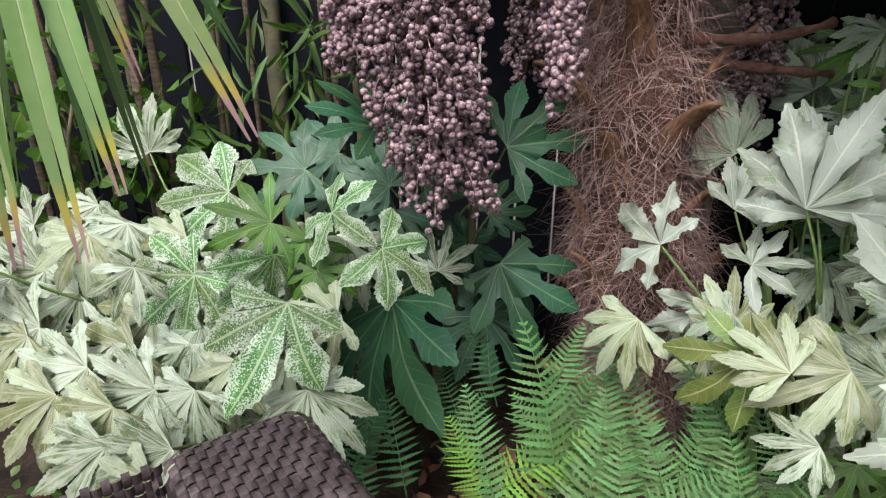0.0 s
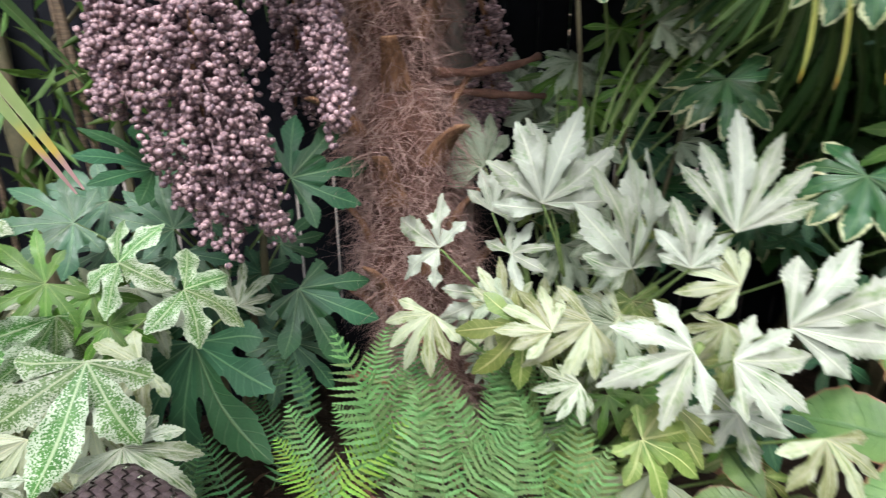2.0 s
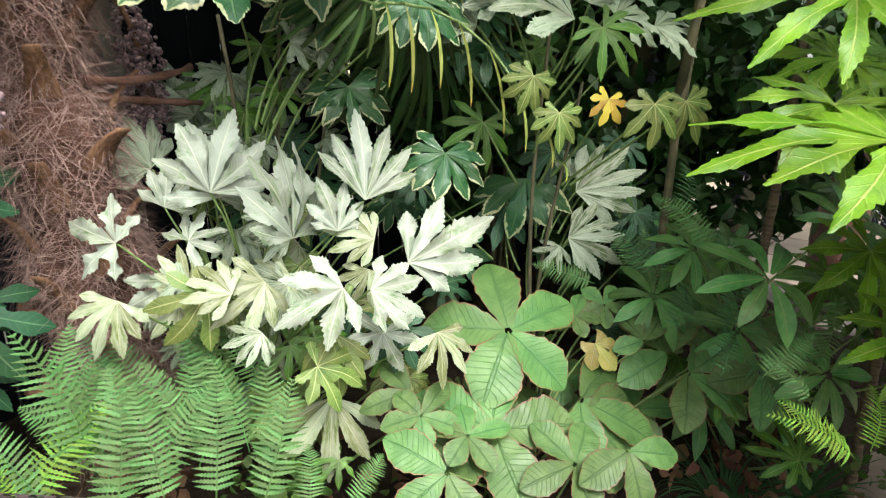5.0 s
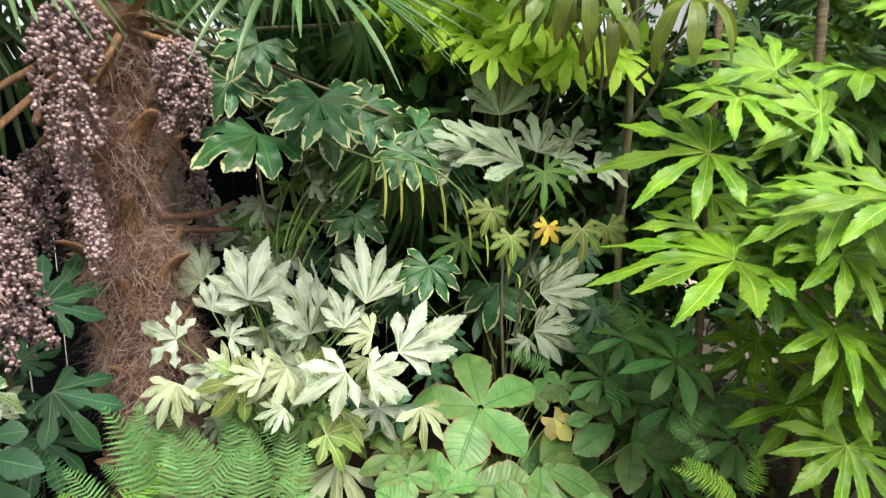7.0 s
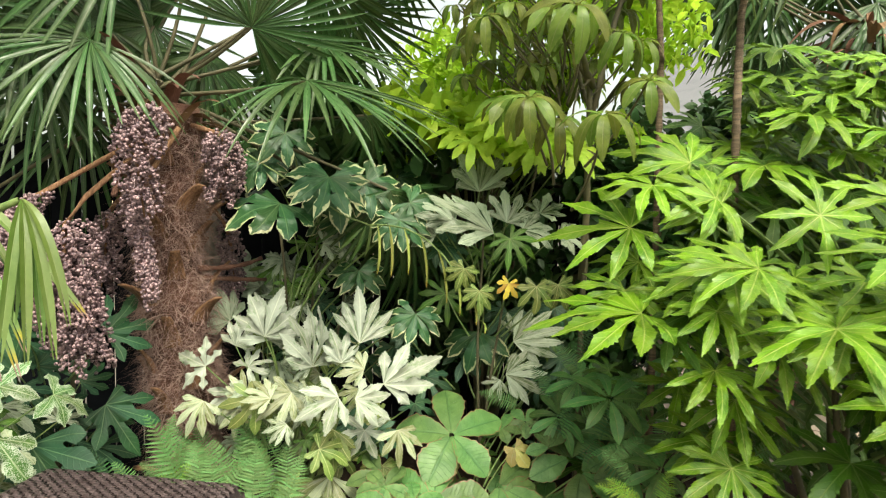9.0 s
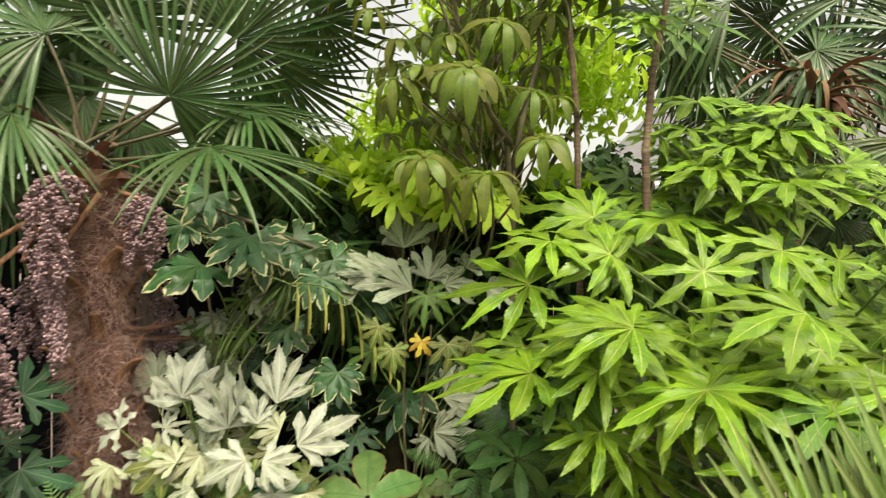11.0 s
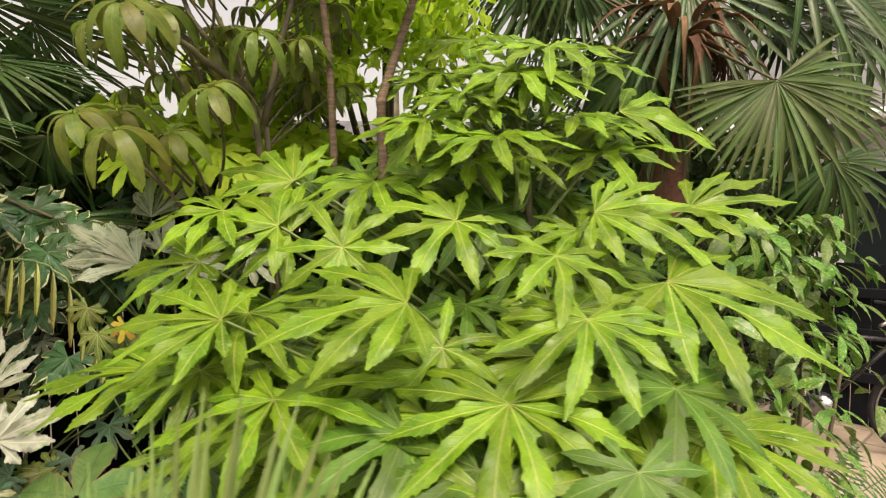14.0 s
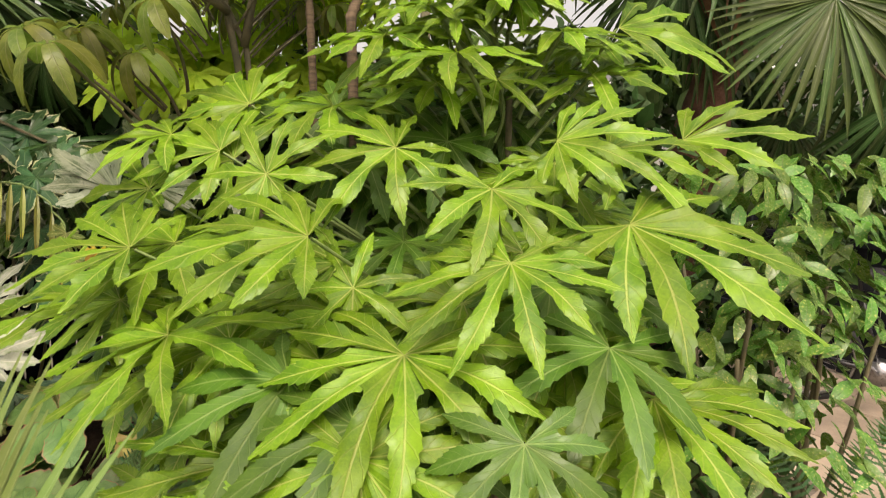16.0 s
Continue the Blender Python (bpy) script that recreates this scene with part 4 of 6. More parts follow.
leaves(plant, K_OLIVE, [
    (1.118, 0.308, 1.292, 0.09, 185, 15),
    (1.224, 0.125, 1.318, 0.11, 190, 15),
    (1.293, 0.076, 1.324, 0.10, 170, 15),
    (1.106, 0.375, 1.372, 0.09, 200, 15),
], 220, SP)
leaves(plant, K_YELLOW, [(1.177, 0.215, 1.325, 0.07, 200, 15)], 220, SP)
scatter(plant, K_INNER + K_DARK, 26, (1.2, 0.2, 0.6), (1.9, 0.95, 1.6), (0.10, 0.17), 220, SP, (130, 240), (20, 60))

plant = thing("light_green_fatsia", 1.95, 1.0, 0.1, "yellow-green fatsia with top leaves coloured as if lit", "shrub")
SL = (1.95, 1.0, 0.1)
stems(plant, SL, [(1.8, 1.0, 1.85), (2.05, 0.95, 1.9), (2.2, 0.8, 1.9)], 0.012, M_STEM2)
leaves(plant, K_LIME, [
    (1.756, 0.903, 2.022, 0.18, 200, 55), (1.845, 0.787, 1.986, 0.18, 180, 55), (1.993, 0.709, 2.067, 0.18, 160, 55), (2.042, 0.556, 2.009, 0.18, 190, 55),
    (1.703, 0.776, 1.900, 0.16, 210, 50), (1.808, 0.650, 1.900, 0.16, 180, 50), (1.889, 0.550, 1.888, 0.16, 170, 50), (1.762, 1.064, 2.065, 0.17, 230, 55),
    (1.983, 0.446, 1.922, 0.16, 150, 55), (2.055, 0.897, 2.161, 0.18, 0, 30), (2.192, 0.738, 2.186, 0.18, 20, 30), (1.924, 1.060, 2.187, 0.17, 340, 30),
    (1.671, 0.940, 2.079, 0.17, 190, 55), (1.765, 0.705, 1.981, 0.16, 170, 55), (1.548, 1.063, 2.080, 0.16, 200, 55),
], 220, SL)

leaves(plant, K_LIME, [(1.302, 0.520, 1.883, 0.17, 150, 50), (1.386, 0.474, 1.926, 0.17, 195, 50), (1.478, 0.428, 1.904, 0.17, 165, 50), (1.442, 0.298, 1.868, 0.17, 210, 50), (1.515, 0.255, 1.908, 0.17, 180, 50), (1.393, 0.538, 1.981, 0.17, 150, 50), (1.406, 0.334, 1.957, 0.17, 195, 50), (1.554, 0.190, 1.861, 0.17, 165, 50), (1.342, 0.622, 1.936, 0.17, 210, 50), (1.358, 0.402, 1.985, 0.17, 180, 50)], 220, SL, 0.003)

# ---- rodgersia and low plants ----
plant = thing("rodgersia", 1.0, 0.3, 0.1, "rodgersia with five-part serrated leaves edged in brown", "plant")
SR = (1.05, 0.3, 0.1)
leaves(plant, K_RODG, [
    (1.045, 0.368, 0.741, 0.228, 0, 55),
    (0.860, 0.285, 0.580, 0.218, 20, 60),
    (1.470, -0.058, 0.651, 0.10, 40, 55),
    (1.338, 0.237, 0.753, 0.08, 40, 55),
    (0.734, 0.398, 0.634, 0.10, 40, 55),
], 220, SR, 0.003, 5)
leaves(plant, K_RODG2, [
    (1.101, 0.178, 0.587, 0.21, 120, 55),
    (1.083, 0.153, 0.564, 0.17, 150, 50),
    (1.371, 0.054, 0.650, 0.19, 320, 50),
    (1.363, -0.005, 0.616, 0.18, 130, 50),
    (1.008, 0.011, 0.566, 0.14, 170, 50),
    (0.658, 0.263, 0.593, 0.15, 230, 55),
    (0.785, 0.475, 0.641, 0.12, 260, 50),
], 220, SR, 0.003, 5)
scatter(plant, K_RODG + K_RODG2, 9, (0.8, 0.05, 0.35), (1.5, 0.5, 0.55), (0.10, 0.15), 220, SR, (0, 360), (50, 75))
leaves(plant, K_FADED, [(1.226, 0.205, 0.688, 0.085, 150, 40)], 220, SR)
leaves(plant, K_RODG2, [(1.40, 0.13, 0.69, 0.13, 60, 55), (1.52, 0.02, 0.72, 0.14, 20, 50), (1.30, 0.10, 0.70, 0.10, 330, 55), (1.62, -0.10, 0.70, 0.16, 100, 50), (1.48, -0.16, 0.62, 0.15, 200, 50), (1.20, 0.30, 0.72, 0.09, 10, 60), (0.92, 0.36, 0.60, 0.09, 280, 55), (0.80, 0.36, 0.58, 0.10, 300, 55)], 225, SR, 0.0026, 8)
leaves(plant, K_RODG, [(1.24, 0.28, 0.74, 0.085, 20, 60), (0.78, 0.30, 0.60, 0.10, 70, 60), (1.56, 0.12, 0.66, 0.13, 70, 55)], 225, SR, 0.0026, 8)

plant = thing("schefflera_seedling", 1.55, -0.1, 0.1, "low schefflera with whorls of dark oblong leaflets", "plant")
leaves(plant, K_SCHEF, [
    (1.258, -0.165, 0.958, 0.17, 0, 45),
    (1.391, 0.037, 0.950, 0.13, 30, 45),
    (1.657, -0.264, 1.021, 0.15, 60, 45),
    (1.366, -0.309, 0.721, 0.14, 20, 45),
], 225, (1.6, -0.05, 0.1))
scatter(plant, K_SCHEF + K_INNER, 26, (1.4, -0.6, 0.35), (2.2, 0.3, 1.0), (0.10, 0.18), 225, (1.75, -0.1, 0.1), (0, 360), (30, 65))


def fern(x, y, rows, kinds, view, label):
    root = thing("fern", x, y, 0.1, label, "fern", "ferns")
    for px, py, pz, size, ang, up in rows:
        part("frond", rng.choice(kinds), root, facing((px, py, pz), size * rng.uniform(0.9, 1.15), ang + rng.uniform(-30, 30), up + rng.uniform(-12, 12), view + rng.uniform(-28, 28)))


fern(0.3, 1.0, [
    (0.192, 0.782, 0.612, 0.30, 350, 30), (0.277, 0.756, 0.601, 0.30, 355, 30), (0.371, 0.797, 0.596, 0.27, 0, 30),
    (0.417, 0.759, 0.610, 0.27, 8, 30), (0.500, 0.741, 0.617, 0.27, 3, 30), (0.553, 0.729, 0.642, 0.24, 350, 30),
    (0.268, 0.874, 0.574, 0.25, 340, 30), (0.358, 0.914, 0.618, 0.18, 345, 30), (0.147, 0.843, 0.603, 0.24, 10, 30),
    (0.490, 0.862, 0.598, 0.20, 350, 30), (0.365, 0.716, 0.608, 0.25, 350, 40), (0.243, 0.691, 0.600, 0.24, 10, 40),
], K_FROND, 185, "green lacy fern at the foot of the palm")
fern(0.35, 0.8, [(0.098, 0.749, 0.606, 0.28, 350, 35), (0.160, 0.639, 0.597, 0.30, 10, 35), (0.234, 0.595, 0.608, 0.28, 0, 35), (0.311, 0.558, 0.587, 0.27, 8, 35), (0.366, 0.490, 0.578, 0.24, 20, 35), (0.399, 0.391, 0.584, 0.16, 40, 45), (0.481, 0.372, 0.572, 0.13, 60, 50)], K_FROND, 200, "green lacy fern at the edge of the bed")
fern(0.4, 0.7, [(0.235, 0.782, 0.642, 0.24, 335, 30), (0.385, 0.780, 0.652, 0.24, 359, 38), (0.442, 0.637, 0.591, 0.24, 23, 34), (0.177, 0.880, 0.683, 0.24, 351, 30), (0.351, 0.684, 0.584, 0.24, 15, 38), (0.195, 0.771, 0.548, 0.24, 343, 34), (0.462, 0.588, 0.555, 0.24, 7, 30)], K_FROND, 200, "dense green lacy fern below the white fatsia")
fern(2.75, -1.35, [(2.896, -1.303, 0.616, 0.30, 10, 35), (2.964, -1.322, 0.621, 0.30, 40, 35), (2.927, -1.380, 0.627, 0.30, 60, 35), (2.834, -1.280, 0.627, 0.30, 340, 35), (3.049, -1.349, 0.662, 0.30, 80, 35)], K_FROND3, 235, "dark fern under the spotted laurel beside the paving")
fern(0.07, 0.95, [(0.068, 0.775, 0.625, 0.23, 14, 35), (0.074, 0.768, 0.62, 0.16, 350, 35)], K_FROND2, 180, "young lime-green fern frond unfurling beside darker ferns")
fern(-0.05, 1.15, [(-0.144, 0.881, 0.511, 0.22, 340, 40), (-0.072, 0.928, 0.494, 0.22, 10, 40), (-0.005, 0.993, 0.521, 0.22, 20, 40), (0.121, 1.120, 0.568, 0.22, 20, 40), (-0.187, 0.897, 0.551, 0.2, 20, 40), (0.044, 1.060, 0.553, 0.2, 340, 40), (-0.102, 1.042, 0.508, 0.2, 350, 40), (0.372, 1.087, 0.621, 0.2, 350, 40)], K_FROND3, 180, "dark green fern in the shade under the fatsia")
fern(1.55, -0.45, [(1.099, -0.392, 0.687, 0.17, 350, 40), (1.119, -0.413, 0.701, 0.16, 30, 40), (1.083, -0.369, 0.701, 0.15, 320, 40)], K_FROND2, 225, "small lime-green fern beside the paving")
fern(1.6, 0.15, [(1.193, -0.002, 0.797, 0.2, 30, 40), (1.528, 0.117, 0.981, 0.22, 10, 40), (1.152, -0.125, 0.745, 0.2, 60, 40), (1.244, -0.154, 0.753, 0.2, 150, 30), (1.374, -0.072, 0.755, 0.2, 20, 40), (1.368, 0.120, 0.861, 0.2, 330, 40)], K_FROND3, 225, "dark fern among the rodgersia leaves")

fern(1.75, -0.1, [(1.139, -0.202, 0.771, 0.18, 20, 40), (1.155, -0.300, 0.743, 0.18, 340, 40), (1.292, -0.447, 0.795, 0.2, 350, 45), (1.244, -0.548, 0.776, 0.2, 20, 45), (1.432, -0.286, 0.894, 0.2, 180, 25), (1.348, -0.027, 0.975, 0.2, 350, 40), (1.361, -0.592, 0.851, 0.2, 60, 45)], K_FROND, 225, "green fern under the aralia leaves")

fern(1.5, 0.2, [(1.42, 0.16, 0.72, 0.22, 20, 40), (1.50, 0.10, 0.76, 0.24, 60, 40), (1.46, 0.20, 0.80, 0.20, 340, 40), (1.60, 0.05, 0.78, 0.22, 90, 40), (1.55, 0.22, 0.78, 0.20, 10, 35), (1.36, 0.28, 0.80, 0.18, 300, 40)], K_FROND, 225, "green fern with narrow fronds beside the rodgersia")

# ---- large bright aralia ----
plant = thing("ricepaper_aralia", 2.0, -0.75, 0.05, "large bright green aralia with broad deeply cut leaves", "shrub")
ST = (2.0, -0.75, 0.05)
stems(plant, ST, [(1.6, -0.75, 1.3), (1.9, -1.0, 1.35), (2.1, -0.7, 1.8), (1.5, -0.4, 1.4), (2.2, -0.5, 2.0)], 0.014, M_STEM2)
leaves(plant, K_BRIGHT, [
(1.250, -0.540, 1.440, 0.29, 190, 66), 
], 222, ST, 0.0045, 6, 21)
leaves(plant, K_BRIGHT, [
(1.752, -0.617, 1.937, 0.25, 200, 71),     (2.000, -0.758, 2.079, 0.28, 190, 71),     (1.660, -0.501, 1.765, 0.27, 195, 69), (2.110, -0.600, 2.130, 0.27, 180, 71), (2.329, -0.657, 2.221, 0.29, 170, 71),
    (2.163, -0.402, 2.277, 0.29, 180, 71),
], 222, ST, 0.0045, 6, 21)
leaves(plant, K_BRIGHT, [
    (1.624, -1.239, 1.462, 0.23, 190, 61), (1.758, -1.232, 1.304, 0.25, 150, 56),
    (1.624, -1.112, 1.368, 0.25, 190, 61), (2.025, -1.107, 1.657, 0.27, 150, 66),
    (1.180, -1.250, 1.120, 0.28, 190, 59), (1.314, -0.262, 1.687, 0.23, 215, 71), (1.500, -1.020, 1.300, 0.25, 200, 61),
    (1.640, -1.330, 1.150, 0.28, 170, 56), (1.250, -1.000, 1.120, 0.27, 215, 61), (2.200, -0.900, 1.850, 0.28, 160, 69),
    (1.990, -0.550, 2.000, 0.25, 185, 71), 
], 222, ST, 0.0045, 6, 21)
posed(plant, "bright", [
    (1.441, -1.196, 1.325, 0.287, 180, 64, 224, 10, 130, 0.2),
    (1.682, -1.119, 1.578, 0.225, 185, 57, 192, 8, 130, 0.4),
    (1.918, -1.252, 1.511, 0.368, 141, 62, 219, 9, 110, 0.6),
    (1.821, -1.392, 1.230, 0.270, 145, 71, 236, 9, 80, 0.2),
    (1.372, -0.992, 1.496, 0.302, 269, 67, 216, 8, 100, 0.4),
    (1.169, -0.825, 1.310, 0.269, 152, 71, 260, 9, 140, 0.1),
    (1.627, -0.868, 1.654, 0.243, 231, 52, 223, 8, 140, 0.5),
    (1.895, -1.075, 1.671, 0.239, 90, 50, 243, 8, 90, 0.4),
    (1.964, -0.800, 1.829, 0.164, 187, 47, 218, 7, 130, 0.1),
    (1.143, -0.644, 1.450, 0.272, 272, 62, 221, 9, 110, 0.5),
    (1.110, -0.334, 1.292, 0.346, 261, 76, 243, 9, 110, 0.4),
    (1.263, -0.214, 1.545, 0.312, 265, 49, 239, 9, 140, 0.6),
    (1.416, -0.446, 1.624, 0.242, 287, 40, 223, 7, 110, 0.3),
    (1.396, -0.729, 1.596, 0.184, 206, 30, 229, 8, 160, 0.1),
    (1.385, -0.441, 1.645, 0.254, 284, 51, 221, 7, 110, 0.3),
    (1.507, -0.307, 1.772, 0.305, 304, 50, 228, 8, 100, 0.5),
    (1.766, -0.632, 1.922, 0.215, 205, 55, 231, 5, 100, 0.4),
    (1.870, -0.757, 1.974, 0.167, 175, 64, 222, 5, 90, 0.2),
    (2.306, -0.891, 1.980, 0.341, 93, 50, 210, 5, 60, 0.3),
    (2.231, -1.151, 1.681, 0.291, 66, 56, 246, 6, 70, 0.4),
    (1.767, -1.245, 1.281, 0.200, 104, 59, 254, 6, 90, 0.4),
    (1.616, -1.204, 1.241, 0.229, 141, 80, 212, 5, 60, 0.5),
    (1.321, -1.176, 1.183, 0.200, 229, 80, 192, 6, 100, 0.2),
    (1.451, -1.007, 1.397, 0.150, 218, 39, 228, 7, 150, 0.1),
], ST, 0.0035)
# Under-layer leaves: the darker K_INNER colour carries the shade below the top leaves.
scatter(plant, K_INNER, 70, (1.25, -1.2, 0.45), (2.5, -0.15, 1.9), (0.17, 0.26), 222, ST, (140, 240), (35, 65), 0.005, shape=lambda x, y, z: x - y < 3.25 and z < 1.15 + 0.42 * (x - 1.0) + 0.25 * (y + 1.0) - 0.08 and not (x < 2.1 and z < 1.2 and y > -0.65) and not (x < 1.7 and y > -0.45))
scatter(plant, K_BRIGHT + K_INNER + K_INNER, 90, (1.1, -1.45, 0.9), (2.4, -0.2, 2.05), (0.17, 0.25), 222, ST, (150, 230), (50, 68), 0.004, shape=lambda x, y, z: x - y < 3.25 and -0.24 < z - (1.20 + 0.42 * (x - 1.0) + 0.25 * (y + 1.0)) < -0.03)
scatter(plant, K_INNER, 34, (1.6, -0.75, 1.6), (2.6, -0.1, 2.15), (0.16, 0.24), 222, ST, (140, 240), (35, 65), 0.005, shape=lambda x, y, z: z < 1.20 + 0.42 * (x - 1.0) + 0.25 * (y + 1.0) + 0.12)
scatter(plant, K_BRIGHT, 22, (1.80, -0.90, 1.80), (2.35, -0.25, 2.20), (0.18, 0.25), 222, ST, (140, 230), (55, 74), 0.005)
leaves(plant, K_BRIGHT, [(1.349, -0.454, 0.875, 0.24, 190, 45), (1.445, -0.329, 1.011, 0.2, 200, 45), (1.305, -0.551, 1.033, 0.22, 190, 45), (1.173, -0.591, 0.874, 0.2, 220, 45)], 225, ST)

# ---- the windmill palm with its fruit ----
TX, TY = 0.445, 1.34
TOP = 1.98


def trunk_axis(z):
    return Vector((TX - 0.05 * (z - 1.0) + 0.015 * math.sin(z * 3), TY - 0.02 * (z - 1.0), z))


def trunk_radius(z):
    return 0.110 + 0.016 * math.sin(z * 17.0) + 0.012 * math.sin(z * 7.0 + 1) - 0.01 * (z - 1)


def palm_trunk(root):
    v, f = [], []
    rings, sides = 90, 28
    for i in range(rings + 1):
        z = 0.05 + (TOP - 0.05) * i / rings
        c = trunk_axis(z)
        for j in range(sides):
            a = 2 * math.pi * j / sides
            r = trunk_radius(z) * (1 + 0.16 * noise.noise((math.cos(a) * 2.2, math.sin(a) * 2.2, z * 7)) + 0.08 * noise.noise((math.cos(a) * 7, math.sin(a) * 7, z * 20)))
            v.append((c.x + r * math.cos(a), c.y + r * math.sin(a), z))
    for i in range(rings):
        for j in range(sides):
            k = (j + 1) % sides
            f.append((i * sides + j, i * sides + k, (i + 1) * sides + k, (i + 1) * sides + j))
    part("trunk", mesh("palm_trunk", v, f, M_FIBRE), root, Matrix.Identity(4), "trunk wrapped in brown matted fibre")
    boot = Geo()
    for i in range(7):
        s = i / 6
        w, t = 0.036 * (1 - 0.55 * s), 0.010 * (1 - 0.5 * s)
        boot.add([(-w, -t + 0.06 * s * s, s * 0.14), (w, -t + 0.06 * s * s, s * 0.14), (w, t + 0.06 * s * s, s * 0.14), (-w, t + 0.06 * s * s, s * 0.14)], [])
    boot.f = [(4 * i + j, 4 * i + (j + 1) % 4, 4 * i + 4 + (j + 1) % 4, 4 * i + 4 + j) for i in range(6) for j in range(4)] + [(24, 25, 26, 27)]
    boot = boot.mesh("leaf_base", M_BOOT)
    for i in range(44):
        z = 0.35 + 1.5 * i / 44
        a = i * 2.3999
        c = trunk_axis(z)
        r = trunk_radius(z) * 1.02
        m = pose(c.x + r * math.cos(a), c.y + r * math.sin(a), z, rng.uniform(-35, -5), rng.uniform(-15, 15), math.degrees(a) - 90)
        part("leaf_base", boot, root, m)
    # loose hair, in tufts
    r = np.random.RandomState(3)
    for band in range(6):
        V, F = [], []
        for i in range(2300):
            z = 0.3 + 1.62 * (band + r.random_sample()) / 6
            a = r.uniform(0, 2 * math.pi)
            c, rad = trunk_axis(z), trunk_radius(z) * r.uniform(0.96, 1.1)
            out = np.array((math.cos(a), math.sin(a), 0))
            tan = np.array((-math.sin(a), math.cos(a), 0))
            p = np.array(c) + out * rad
            d = out * r.uniform(0.15, 0.9) + tan * r.normal(0, 0.75) + np.array((0, 0, r.normal(-0.15, 0.55)))
            d /= np.linalg.norm(d)
            ln, w = r.uniform(0.05, 0.16), r.uniform(0.0006, 0.0015)
            bend = tan * r.normal(0, 0.5) + np.array((0, 0, -r.uniform(0.1, 0.9))) - out * r.uniform(0, 0.6)
            side = np.cross(d, r.normal(size=3))
            side /= np.linalg.norm(side)
            b = len(V)
            for s in (0, 0.33, 0.66, 1.0):
                q = p + d * ln * s + bend * ln * s * s * 0.6
                V += [q - side * w * (1.1 - s), q + side * w * (1.1 - s)]
            F += [(b + 2 * k, b + 2 * k + 1, b + 2 * k + 3, b + 2 * k + 2) for k in range(3)]
        part("fibre_hair", mesh("fibre_hair", V, F, M_HAIR), root, Matrix.Identity(4), "tangled loose brown fibre", "stuff")



def sphere_points():
    bm = bmesh.new()
    bmesh.ops.create_icosphere(bm, subdivisions=2, radius=1.0)
    v = np.array([p.co[:] for p in bm.verts])
    f = [tuple(q.index for q in face.verts) for face in bm.faces]
    bm.free()
    return v, f


ICO = sphere_points()


def panicle(path, width, strands, seed, label, spread=1.0):
    """A hanging fruit cluster: a main stalk along path, and strands of round berries about it."""
    r = random.Random(seed)
    root = thing("fruit_cluster", *path[0], label, "fruit", "palm fruit clusters")
    pts = [Vector(p) for p in path]

    def along(f):
        k = min(len(pts) - 2, int(f * (len(pts) - 1)))
        return pts[k].lerp(pts[k + 1], f * (len(pts) - 1) - k)

    g = Geo()
    g.tube([along(i / 10) for i in range(11)], [0.011 * (1 - 0.075 * i) for i in range(11)], 7)
    part("stalk", g.mesh("fruit_stalk", M_BOOT), root, Matrix.Identity(4))
    sv, sf = ICO
    for s in range(strands):
        f0 = 0.27 + 0.64 * s / strands
        a = along(f0)
        rad = width * (0.35 + 0.65 * math.sin(math.pi * (0.18 + 0.72 * f0)))
        th = s * 2.3999
        tip = along(min(1.0, f0 + r.uniform(0.06, 0.16))) + Vector((math.cos(th) * rad * spread, math.sin(th) * rad, r.uniform(-0.07, -0.01)))
        mid = a.lerp(tip, 0.5) + Vector((math.cos(th) * rad * 0.5, math.sin(th) * rad * 0.5, 0.02))
        curve = lambda u: a * (1 - u) ** 2 + mid * 2 * u * (1 - u) + tip * u * u
        G = Geo()
        G.tube([curve(k / 6) for k in range(7)], 0.0018, 4)
        V, F = [np.array(G.v)], list(G.f)
        base = len(G.v)
        for b in range(40):
            u = 0.10 + 0.90 * b / 40
            c = curve(u) + Vector((r.gauss(0, 1), r.gauss(0, 1), r.gauss(0, 1))).normalized() * r.uniform(0.006, 0.022)
            V.append(sv * (0.0068 * r.uniform(0.8, 1.12)) * np.array((1, 1, 0.94)) + np.array(c))
            F += [tuple(i + base for i in q) for q in sf]
            base += len(sv)
        part("berry_strand", mesh("berry_strand", np.concatenate(V), F, M_BERRY), root, Matrix.Identity(4), kind="stuff")


palm = thing("windmill_palm", TX, TY, 0.05, "windmill palm with a shaggy brown fibrous trunk and fan leaves", "palm", "palms")
palm_trunk(palm)
CROWN = Vector((0.36, 1.31, 2.0))


def palm_fans(root, kinds, rows, view, crown, radius=0.006):
    for x, y, z, size, ang, up in rows:
        lf = part("fan_leaf", rng.choice(kinds), root, facing((x, y, z), size, ang, up, view))
        rod(root, crown + Vector((rng.uniform(-0.05, 0.05), rng.uniform(-0.05, 0.05), rng.uniform(-0.1, 0.08))), (x, y, z), radius, ROD2)


